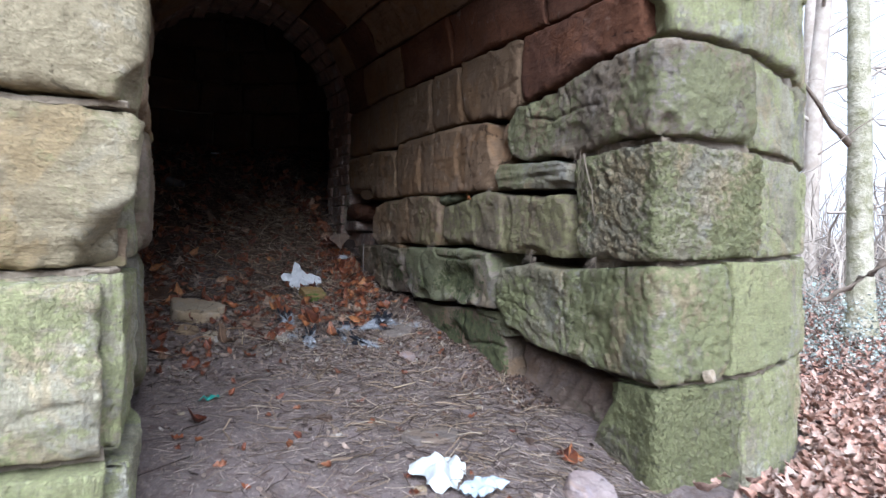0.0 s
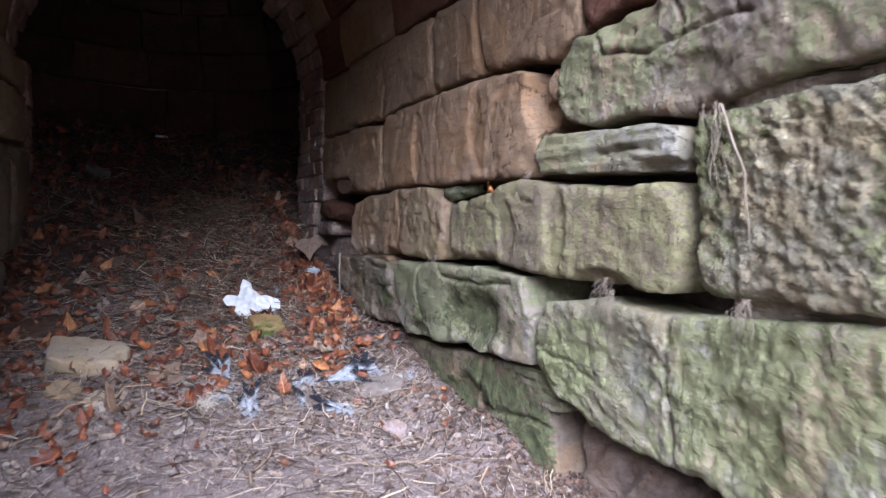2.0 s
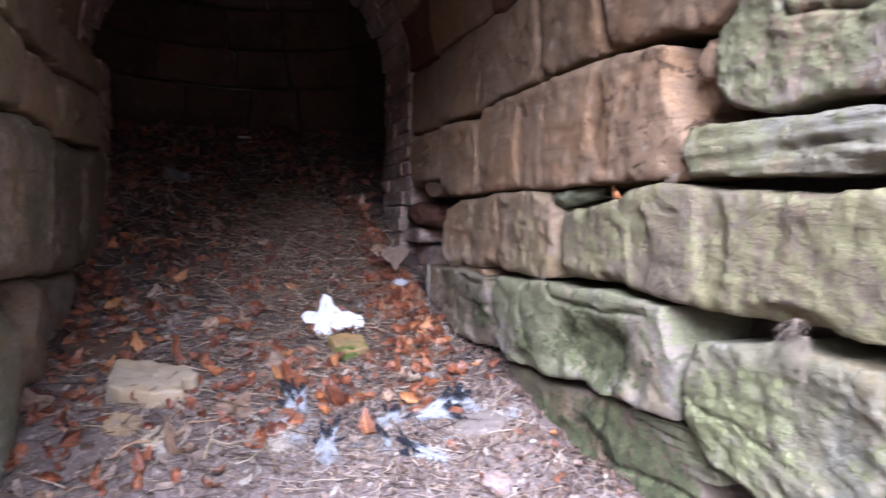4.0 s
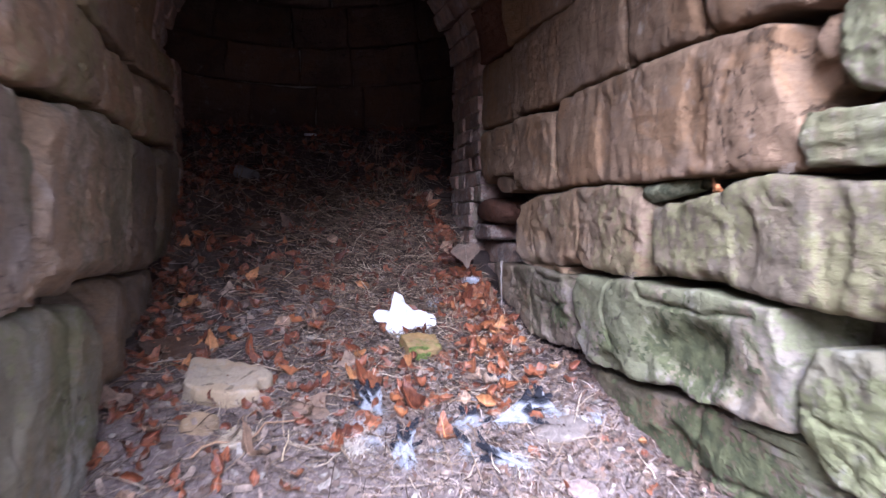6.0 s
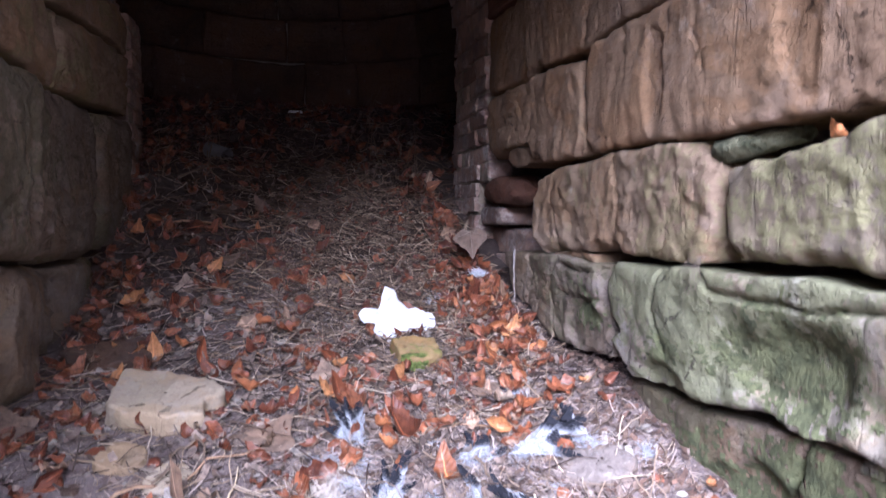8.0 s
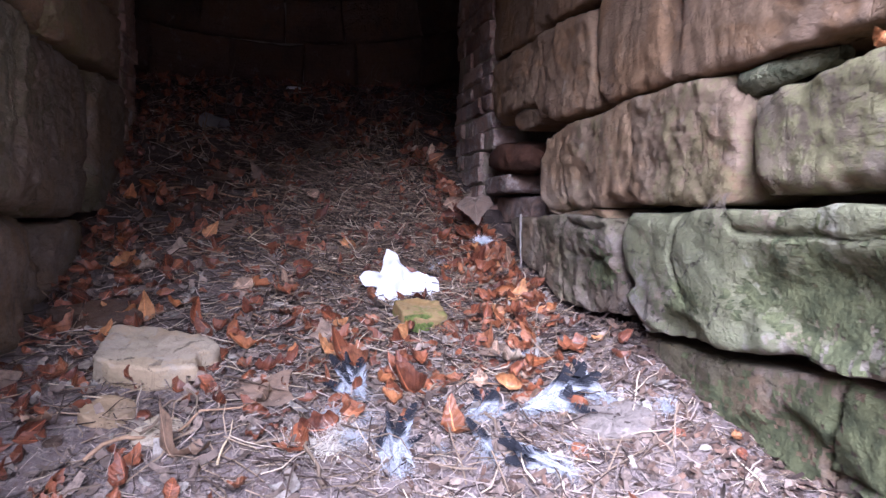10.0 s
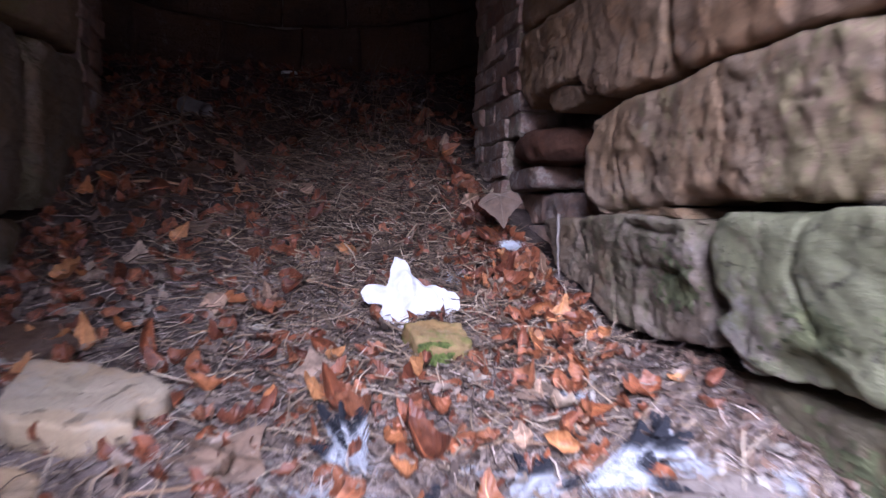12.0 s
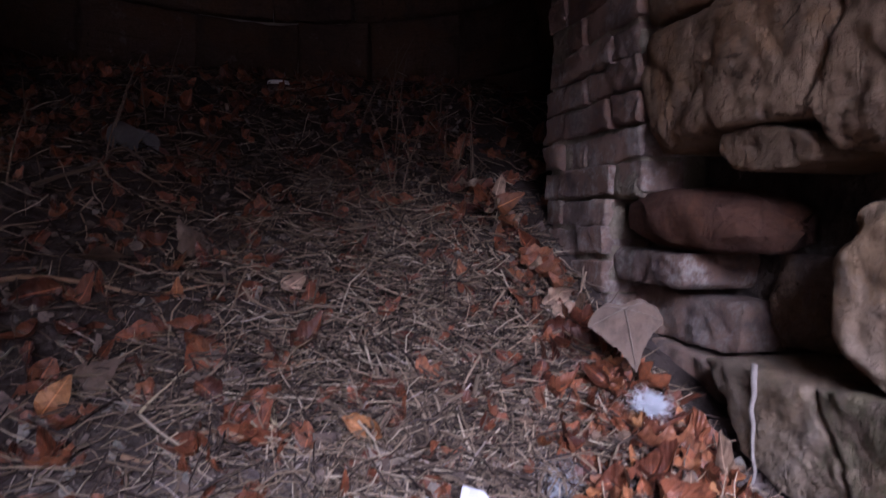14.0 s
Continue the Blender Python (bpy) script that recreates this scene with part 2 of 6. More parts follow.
def plain(name, a, b, scale=20, rough=0.9, bump=0.4, distance=0.004, spec=0.3):
    m = Nodes(name, rough, spec=spec)
    base = m.mix(m.range(m.noise(scale, 5, 0.65), 0.3, 0.7), a, b)
    return m.done(base, m.bump(m.noise(scale * 4, 4, 0.6), bump, distance))


def twig_material():
    m = Nodes("dry_twig", 0.9)
    island = m.n.new("ShaderNodeNewGeometry").outputs["Random Per Island"]
    base = m.mix(m.math('POWER', island, 2.0), (0.034, 0.021, 0.016), (0.38, 0.275, 0.18))
    return m.done(m.mix(m.range(island, 0.86, 0.95), base, (0.4, 0.32, 0.23)), m.bump(m.noise(200, 3), 0.4, 0.002))


def straw_material():
    m = Nodes("dry_needles", 0.9)
    island = m.n.new("ShaderNodeNewGeometry").outputs["Random Per Island"]
    base = m.mix(m.math('POWER', island, 1.5), (0.06, 0.043, 0.036), (0.4, 0.32, 0.265))
    return m.done(base, m.bump(m.noise(200, 3), 0.4, 0.002))


def feather_material():
    """White below with grey streaks, black towards the tip, by the length of the feather."""
    m = Nodes("grey_white_feather", 0.85, spec=0.08)
    uv = m.n["Texture Coordinate"].outputs["UV"]
    long = m.n.new("ShaderNodeSeparateXYZ")
    m.l.new(uv, long.inputs[0])
    streak = m.noise(4, 5, 0.7, m.scaled(3, 2.2, 1, (0, 0, 0), uv), 0.5)
    island = m.n.new("ShaderNodeNewGeometry").outputs["Random Per Island"]
    streak = m.math("ADD", streak, m.range(island, 0, 1, -0.05, 0.05))
    tip = m.range(m.math("ADD", long.outputs[1], m.math("MULTIPLY", streak, 0.5)), 0.84, 1.0)
    white = m.mix(m.range(streak, 0.4, 0.62), (0.11, 0.115, 0.13), (0.42, 0.425, 0.44))
    return m.done(m.mix(tip, white, (0.014, 0.014, 0.017)))


MORTAR = plain("lime_mortar", (0.15, 0.12, 0.085), (0.28, 0.23, 0.165), 18, 0.96, 0.9, 0.015)
# core seen through open joints, its colour darkened to stand for their shade
GAP_SHADE = plain("gap_shade", (0.05, 0.038, 0.03), (0.11, 0.085, 0.066), 14, 0.97, 0.8, 0.02)
NEEDLE = straw_material()
RUBBLE, EARTH, BRICK, LIMED, TWIG, FEATHER = rubble_material(), earth_material(), brick_material('sooty_brick', 0.5, 0.5, 0.64), brick_material('limewashed_brick', 0.8, 0.46, 0.62), twig_material(), feather_material()
BEECH = leaf_material("beech_leaf", (0.19, 0.058, 0.022), (0.45, 0.18, 0.065), 0.4)
RUSSET = leaf_material("russet_leaf", (0.085, 0.026, 0.015), (0.27, 0.09, 0.038), 0.38)
TANLEAF = leaf_material("tan_leaf", (0.19, 0.115, 0.07), (0.4, 0.26, 0.17), 0.6)
MAPLE = leaf_material("maple_leaf", (0.2, 0.128, 0.084), (0.3, 0.21, 0.15), 0.7, False)
SCRAPS = leaf_material("leaf_scraps", (0.1, 0.068, 0.052), (0.29, 0.215, 0.165), 0.85, False)
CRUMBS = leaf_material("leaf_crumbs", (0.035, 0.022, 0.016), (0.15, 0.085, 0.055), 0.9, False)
PAPER = plain("tissue_paper", (0.48, 0.48, 0.48), (0.58, 0.58, 0.58), 8, 0.95, 0.35, 0.003)
DOWN = plain("white_down", (0.22, 0.225, 0.24), (0.36, 0.365, 0.38), 30, 0.95)
WHITEDOWN = plain("bright_down", (0.5, 0.51, 0.53), (0.64, 0.65, 0.66), 30, 0.95)
FLUFF = plain("straw_coloured_fluff", (0.36, 0.31, 0.25), (0.5, 0.44, 0.36), 30, 0.95)
SLABSTONE = sandstone("loose_stone", (0.345, 0.282, 0.2), (0.272, 0.212, 0.146), (0.199, 0.179, 0.0975), 0.1, 0.4, 0.45)
PALESTONE = sandstone("pale_stone", (0.158, 0.131, 0.111), (0.112, 0.0889, 0.0745), (0.125, 0.113, 0.0768), 0.05, 0.7, 0.7)
ROSESTONE = sandstone("rosy_stone", (0.357, 0.289, 0.264), (0.255, 0.187, 0.17), (0.212, 0.187, 0.128), 0.1, 0.6)
OCHRE = sandstone("ochre_stone", (0.3, 0.21, 0.12), (0.2, 0.14, 0.085), (0.2, 0.17, 0.08), 0.1, 0.4, 0.5)
MOSSSTONE = sandstone("moss_stone", (0.302, 0.21, 0.0924), (0.216, 0.14, 0.0627), (0.137, 0.154, 0.033), 0.4, 0.2, 0.6)
STICK = plain("brown_stick", (0.16, 0.095, 0.055), (0.32, 0.2, 0.12), 30)
STRAW = plain("dry_straw", (0.42, 0.32, 0.19), (0.56, 0.45, 0.29), 30)
ROOT = plain("pale_root", (0.11, 0.085, 0.06), (0.22, 0.175, 0.13), 30)
VEIN = plain("whitish_root", (0.16, 0.135, 0.115), (0.26, 0.225, 0.2), 40)
BARK = plain("mossy_bark", (0.19, 0.18, 0.1), (0.44, 0.4, 0.31), 7, 0.95, 1.0, 0.02)
FARBARK = plain("far_bark", (0.3, 0.25, 0.2), (0.44, 0.38, 0.32), 6)
FARBARK_DARK = plain("dark_bark", (0.13, 0.1, 0.075), (0.24, 0.19, 0.15), 30)
FILM = plain("moss_film", (0.045, 0.05, 0.022), (0.115, 0.12, 0.055), 28, 1.0, 1.0, 0.006)
MOSS = plain("moss", (0.045, 0.07, 0.014), (0.17, 0.205, 0.045), 75, 1.0, 1.0, 0.014)
UNDERGROWTH = leaf_material("undergrowth_leaf", (0.27, 0.29, 0.23), (0.5, 0.52, 0.46), 0.7, False)
PLASTIC = plain("green_plastic", (0.03, 0.16, 0.13), (0.05, 0.24, 0.19), 10, 0.4)
WHITEPLASTIC = plain("white_plastic", (0.78, 0.78, 0.76), (0.84, 0.84, 0.82), 10, 0.4)
GREYPAPER = plain("dirty_tissue", (0.36, 0.37, 0.355), (0.5, 0.51, 0.49), 14, 0.95, 0.5, 0.004)
BLUEPAPER = plain("pale_blue_paper", (0.28, 0.32, 0.35), (0.38, 0.42, 0.45), 10, 0.9)
TIN = plain("dull_tin", (0.1, 0.095, 0.09), (0.17, 0.155, 0.145), 20, 0.6)
LOGWOOD = plain("mossy_wood", (0.05, 0.055, 0.028), (0.19, 0.185, 0.11), 22, 1.0, 1.0, 0.012)


# ---- small makers ----
def grid_mesh(name, rows, mat, uv=False, close=False):
    """A mesh from an array of rows of points."""
    a = np.asarray(rows, float)
    nv, nu = a.shape[:2]
    faces = []
    for j in range(nv - 1):
        for i in range(nu - (0 if close else 1)):
            k = (i + 1) % nu
            faces.append((j * nu + i, j * nu + k, (j + 1) * nu + k, (j + 1) * nu + i))
    me = bpy.data.meshes.new(name)
    me.from_pydata([tuple(p) for p in a.reshape(-1, 3)], [], faces)
    me.materials.append(mat)
    me.polygons.foreach_set("use_smooth", [True] * len(faces))
    if uv:
        layer = me.uv_layers.new(name="length")
        for loop in me.loops:
            layer.data[loop.index].uv = ((loop.vertex_index % nu) / (nu - 1), (loop.vertex_index // nu) / (nv - 1))
    me.update()
    return me


def from_bm(name, bm, mat, smooth=True):
    me = bpy.data.meshes.new(name)
    bm.to_mesh(me)
    bm.free()
    me.materials.append(mat)
    me.polygons.foreach_set("use_smooth", [smooth] * len(me.polygons))
    return me


def part(name, data, parent, label=""):
    """One mesh object under a thing or a part."""
    ob = new(name, data)
    ob.parent = parent
    return tagged(ob, label)


def n3(x, y, z):
    return noise.noise(Vector((x, y, z)))


def spread(length, step, edge):
    """Places along an edge, closer together near both ends."""
    count = max(3, int(length / step))
    inner = [edge + (length - 2 * edge) * k / count for k in range(count + 1)] if length > 2.5 * edge else [length * 0.35, length * 0.65]
    return [0, edge * 0.12, edge * 0.45] + inner + [length - edge * 0.45, length - edge * 0.12, length]


def block(shape, q, seed, proud=0.0, rough=1.0, step=0.03, edge=0.022, depth=0.19, gap=0.004, flute=0.0, bites=(), bed=0.0, slant=0.0):
    """Rows of points of one rough stone: q = s0, s1, then the lower z and the upper z at both ends. shape(s, z, d) places it in the wall.
    bites: broken places (s, z, radius, depth)."""
    s0, s1, b0, b1, t0, t1 = q
    length, height = s1 - s0, ((t0 - b0) + (t1 - b1)) / 2
    us, vs = [u / length for u in spread(length, step, edge)], [v / height for v in spread(height, step, edge)]
    off = seed * 17.31
    rows = []
    for v in vs:
        row = []
        for u in us:
            s = s0 + gap + (length - 2 * gap) * u
            low, high = b0 + (b1 - b0) * u + gap, t0 + (t1 - t0) * u - gap
            z = low + (high - low) * v
            s += 0.013 * n3(off, z * 7, s * 2) + 0.007 * n3(off + 9, z * 30, 0)
            z += 0.009 * n3(s * 3.5, off, z) + 0.006 * n3(s * 24, off + 5, 0)
            out = min(min(u, 1 - u) * length, min(v, 1 - v) * height)
            # worn edges, deeper at some places
            wear = edge * (0.35 + 2.4 * max(0, n3(s * 9, z * 9, off + 3) - 0.05) + 1.3 * max(0, n3(s * 31, z * 31, off + 6)))
            dip = 0 if out >= wear else wear * (1 - math.sqrt(max(0, 1 - (1 - out / wear) ** 2)))
            d = proud - dip * 0.9
            d += rough * (0.009 * n3(s * 3.0, z * 3.5, off) + 0.0034 * noise.fractal(Vector((s * 19, z * 24, off)), 0.5, 2.2, 5))
            d += rough * 0.009 * (min(0.3, abs(n3(s * 5.0 + z * 1.4, z * 3.6, off + 31))) - 0.15)
            d -= rough * 0.006 * max(0, n3(s * 13 + z * 2, z * 3.5, off + 21) - 0.22)
            chip = 3.4 * n3(s * 3.6, z * 5, off + 40) + 0.9 * n3(s * 13, z * 17, off + 41)
            d += rough * 0.0055 * (math.floor(chip) + min(1, max(0, (chip % 1 - 0.8) * 5)))
            ledge = (z * 13 + 2.2 * n3(s * 2, z * 3, off + 7) + s * 1.3) % 1
            d += rough * 0.003 * (abs(ledge - 0.5) * 2 - 0.5) * (0.5 + n3(s * 3, z * 3, off + 14))
            d -= rough * 0.010 * max(0, 1 - abs(n3(s * 3.1, z * 2.3, off + 12)) / 0.022)
            d -= rough * 0.006 * max(0, n3(s * 40, z * 40, off + 8) - 0.3)
            if flute:
                d += flute * math.sin(s * 95 + 9 * n3(s * 5, z * 3, off)) * max(0, 0.3 + 1.6 * n3(s * 5, z * 4, off + 1))
            if bed:
                d += bed * (n3(s * 1.5, (z + slant * s) * (26 if slant else 55), off) + 0.6 * n3(s * 3, (z + slant * s) * (52 if slant else 120), off + 3))
            for bs, bz, br, bd in bites:
                far = math.hypot(s - bs, z - bz) / br + 0.25 * n3(s * 9, z * 9, off)
                d -= bd * max(0, min(1, (1 - far) * 5))
            row.append((s, z, d))
        rows.append(row)
    deep = [[(s, z, -depth) for s, z, d in r] for r in rows]
    for r, k in zip(rows, deep):
        r.insert(0, k[0]), r.append(k[-1])
    first, last = [(s, z, -depth) for s, z, d in rows[0]], [(s, z, -depth) for s, z, d in rows[-1]]
    rows = [first] + rows + [last]
    return [[shape(*p) for p in r] for r in rows]


def along(knots, f):
    """The point at a fraction of the way through a list of points, by the first coordinate."""
    x = knots[0][0] + (knots[-1][0] - knots[0][0]) * f
    for (a, va), (b, vb) in zip(knots, knots[1:]):
        if x <= b + 1e-9:
            g = (x - a) / max(1e-9, b - a)
            g = g * g * (3 - 2 * g) * 0.6 + g * 0.4
            return x, va + (vb - va) * g
    return knots[-1]


def shaped(shape, low, high, seed, starts=(), ends=(), proud=0.0, rough=1.0, step=0.0075, edge=0.02, depth=0.2, corner=0.03, hollows=(), cracks=(), grain=0.0, comb=0.0, pit=0.0):
    """Rows of points of one uneven stone between a lower and an upper line of (s, z).
    starts, ends: (share of the height, how far that end bulges along s). hollows: (s, z, half length, half height, depth, softness).
    cracks: lines of (s, z) with a width and a depth first. comb: upright ribs; grain: level bedding; pit: pocked faces."""
    length = max(high[-1][0], low[-1][0]) - min(high[0][0], low[0][0])
    height = sum(along(high, f)[1] - along(low, f)[1] for f in (0.1, 0.5, 0.9)) / 3
    us, vs = [u / length for u in spread(length, step, edge)], [v / height for v in spread(height, step, edge)]
    off = seed * 17.31
    starts = [(0.0, 0.0)] + sorted(starts) + [(1.0, 0.0)]
    ends = [(0.0, 0.0)] + sorted(ends) + [(1.0, 0.0)]
    rows = []
    for v in vs:
        row = []
        bend0, bend1 = along(starts, v)[1], along(ends, v)[1]
        for u in us:
            du, dv = min(u, 1 - u) * length, min(v, 1 - v) * height
            r = corner * (0.75 + 0.7 * abs(n3(round(u), round(v), off)))
            pu, pv = u, v
            if du < r and dv < r:
                x, y = 1 - du / r, 1 - dv / r
                x, y = x * math.sqrt(1 - y * y / 2), y * math.sqrt(1 - x * x / 2)
                pu = (1 - x) * r / length if u < 0.5 else 1 - (1 - x) * r / length
                pv = (1 - y) * r / height if v < 0.5 else 1 - (1 - y) * r / height
            (s0, z0), (s1, z1) = along(low, pu), along(high, pu)
            s, z = s0 + (s1 - s0) * pv, z0 + (z1 - z0) * pv
            s += bend0 * (1 - pu) + bend1 * pu
            s += 0.008 * n3(off, z * 9, s * 2) + 0.005 * n3(off + 9, z * 32, s * 3)
            z += 0.006 * n3(s * 6, off, z) + 0.0045 * n3(s * 27, off + 5, z * 3)
            out = min(du, dv)
            if du < edge * 3 and dv < edge * 3:
                out = max(0.0, edge * 3 - math.hypot(edge * 3 - du, edge * 3 - dv))
            wear = edge * (0.45 + 2.0 * max(0, n3(s * 8, z * 8, off + 3)) + 0.9 * max(0, n3(s * 30, z * 30, off + 6)))
            dip = 0 if out >= wear else wear * (1 - math.sqrt(max(0, 1 - (1 - out / wear) ** 2)))
            d = proud - dip
            d += rough * (0.008 * n3(s * 2.2, z * 2.8, off) + 0.0042 * noise.fractal(Vector((s * 16, z * 20, off)), 0.6, 2.1, 6))
            facet = noise.voronoi(Vector((s * 9 + 1.5 * n3(s * 4, z * 4, off), z * 11, off)))[0]
            d += rough * 0.007 * (min(facet[1] - facet[0], 0.3) - 0.15)
            chip = 2.6 * n3(s * 3.2, z * 5, off + 40) + 0.8 * n3(s * 14, z * 18, off + 41)
            d += rough * 0.005 * (math.floor(chip) + min(1, max(0, (chip % 1 - 0.75) * 4)))
            d -= rough * 0.007 * max(0, n3(s * 42, z * 42, off + 8) - 0.22)
            if pit:
                d -= pit * max(0, 0.25 - noise.voronoi(Vector((s * 34, z * 40, off)))[0][0]) * 4 * (0.4 + abs(n3(s * 6, z * 6, off + 2)) * 2)
                d += pit * 0.8 * noise.fractal(Vector((s * 34, z * 40, off + 5)), 0.55, 2.1, 4)
            if comb:
                rib = abs(n3((s + 0.25 * z) * 15 + 0.8 * n3(s * 3, z * 5, off), z * 1.6, off + 1))
                d += 0.5 * comb * (min(rib, 0.3) * 2.5 - 0.3)
            if grain:
                d += grain * (n3(s * 1.5, z * 55, off) + 0.7 * n3(s * 3, z * 120, off + 3))
            for hs, hz, hl, hh, deep, soft in hollows:
                far = math.hypot((s - hs) / hl, (z - hz) / hh) + 0.3 * n3(s * 11, z * 11, off + 2)
                t = max(0, min(1, (1 - far) / soft))
                d -= deep * t * t * (3 - 2 * t)
            for width, deep, *line in cracks:
                wob = Vector((s + 0.012 * n3(s * 12, z * 12, off + 7) + 0.004 * n3(s * 50, z * 50, off), z + 0.012 * n3(s * 12, z * 12, off + 17)))
                near = 9.0
                for a, b in zip(line, line[1:]):
                    a, b = Vector(a), Vector(b)
                    t = max(0, min(1, (wob - a).dot(b - a) / (b - a).length_squared))
                    near = min(near, (wob - a - (b - a) * t).length)
                d -= deep * max(0, 1 - near / width)
            row.append((s, z, d))
        rows.append(row)
    deep_rows = [[(s, z, -depth) for s, z, d in r] for r in rows]
    for r, k in zip(rows, deep_rows):
        r.insert(0, k[0]), r.append(k[-1])
    rows = [[(s, z, -depth) for s, z, d in rows[0]]] + rows + [[(s, z, -depth) for s, z, d in rows[-1]]]
    return [[shape(*p) for p in r] for r in rows]


def moss_film(raw, shape, patches, seed, lift=0.002):
    """A thin ragged film of moss over part of a stone; patches: (s, z, half length, half height)."""
    nu = len(raw[0])
    verts = [shape(s, z, d + lift * (1 + 0.8 * n3(s * 120, z * 120, seed))) for r in raw for s, z, d in r]
    faces = []
    for j in range(2, len(raw) - 3):
        for i in range(2, nu - 3):
            s, z, d = raw[j][i]
            near = min(math.hypot((s - ps) / pl, (z - pz) / ph) for ps, pz, pl, ph in patches)
            if near + 0.5 * n3(s * 16, z * 16, seed) + 0.9 * n3(s * 70, z * 70, seed + 3) < 0.72:
                faces.append((j * nu + i, j * nu + i + 1, (j + 1) * nu + i + 1, (j + 1) * nu + i))
    used = sorted({v for f in faces for v in f})
    at = {v: k for k, v in enumerate(used)}
    me = bpy.data.meshes.new("moss")
    me.from_pydata([verts[v] for v in used], [], [tuple(at[v] for v in f) for f in faces])
    me.materials.append(FILM)
    me.polygons.foreach_set("use_smooth", [True] * len(faces))
    return me


def boulder_stone(shape, wall, mat, low, high, seed, label="", **more):
    """One dressed or broken stone of a wall."""
    patches = more.pop("moss", ())
    raw = shaped(lambda *p: p, low, high, seed, **more)
    ob = part("stone", grid_mesh("stone", [[shape(*p) for p in r] for r in raw], mat), wall, label)
    if patches:
        part("moss", moss_film(raw, shape, patches, seed), ob, "thin green moss on the stone")
    return ob


def stone(shape, q, mat, parent, seed, label="", **more):
    return part("stone", grid_mesh("stone", block(shape, q, seed, **more), mat), parent, label)


def prism(name, outline, y0, y1, mat):
    """A solid from an outline of (x, z), along y."""
    bm = bmesh.new()
    a = [bm.verts.new((x, y0, z)) for x, z in outline]
    b = [bm.verts.new((x, y1, z)) for x, z in outline]
    bm.faces.new(a), bm.faces.new(b[::-1])
    for k in range(len(a)):
        j = (k + 1) % len(a)
        bm.faces.new((a[k], b[k], b[j], a[j]))
    bmesh.ops.recalc_face_normals(bm, faces=bm.faces)
    return from_bm(name, bm, mat, False)


# ---- ground ----
KNOTS = [(-400, -0.6), (-6, -0.4), (-1.5, -0.22), (-0.4, -0.15), (0.3, -0.125), (0.9, -0.11), (1.4, -0.055), (1.7, 0.045), (2.14, 0.15), (2.3, 0.195),
         (2.62, 0.345), (2.8, 0.405), (2.95, 0.5), (3.1, 0.57), (3.6, 0.82), (4.17, 1.12), (4.5, 1.2), (5.2, 1.24), (400, 1.0)]

# debris banked up against the right side
BANK = [(-400, 0), (0.6, 0), (0.9, 0.05), (1.15, 0.09), (1.4, 0.07), (1.6, 0.06), (1.75, 0.077), (1.88, 0.078), (2.06, 0.052), (2.2, 0.034), (2.41, 0.03), (2.6, 0), (400, 0)]


def blend(knots, t):
    for (a, va), (b, vb) in zip(knots, knots[1:]):
        if t <= b:
            f = (t - a) / (b - a)
            return va + (vb - va) * f
    return knots[-1][1]


def floor_z(x, y):
    """The height of the ground."""
    inside = min(1, max(0, (1.0 - abs(x - 0.06)) / 0.25)) if y > -0.1 else 0
    if y > 3.0:
        inside = min(1, max(0, (1.9 - abs(x - 0.06)) / 0.3))
    z = (blend(KNOTS, y - 0.08) + blend(KNOTS, y) + blend(KNOTS, y + 0.08)) / 3
    left = max(0, 1 - abs(x + 0.5) / 0.5) * max(0, 1 - abs(y - 3.3) / 0.6)
    z += 0.12 * left + blend(BANK, y) * min(1, max(0, (x - 0.53) / 0.15))
    z -= 0.09 * max(0, min(1, (x - 0.35) / 0.35)) * max(0, min(1, (0.5 - y) / 0.5))
    far = math.hypot(x, y)
    outside = -0.17 - 0.17 * min(1, max(0, (far - 0.5) / 0.7)) + 0.02 * n3(x * 0.7, y * 0.7, 3) + (0.5 * n3(x * 0.05, y * 0.05, 8) * min(1, far / 30))
    z = z * inside + outside * (1 - inside)
    return z


def ground_z(x, y):
    return floor_z(x, y) + 0.018 * n3(x * 4, y * 4, 1) + 0.012 * n3(x * 11, y * 11, 2) + 0.006 * n3(x * 28, y * 28, 5)


def ground_normal(x, y):
    e = 0.03
    return Vector((floor_z(x - e, y) - floor_z(x + e, y), floor_z(x, y - e) - floor_z(x, y + e), 2 * e)).normalized()


xs = [-400, -150, -60, -25, -12, -6, -3.5, -2.2, -1.5, -1.1] + [round(-0.9 + 0.03 * k, 3) for k in range(64)] + [1.05, 1.2, 1.4, 1.7, 2.1, 2.6, 3.2, 4, 5, 6.5, 8, 10, 13, 18, 30, 60, 150, 400]
ys = [-400, -150, -60, -25, -10, -5, -3, -2, -1.4, -1.0] + [round(-0.75 + 0.03 * k, 3) for k in range(195)] + [5.3, 5.7, 6.5, 8, 10, 13, 18, 30, 60, 150, 400]
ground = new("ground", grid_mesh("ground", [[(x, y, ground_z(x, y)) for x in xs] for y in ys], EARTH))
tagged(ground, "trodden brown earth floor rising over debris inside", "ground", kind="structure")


# ---- walls ----
LEFT, RIGHT, SPRING = -0.59, 0.705, 1.27
MIDDLE, RADIUS = (LEFT + RIGHT) / 2, (RIGHT - LEFT) / 2
BEND = 1 / 2.0


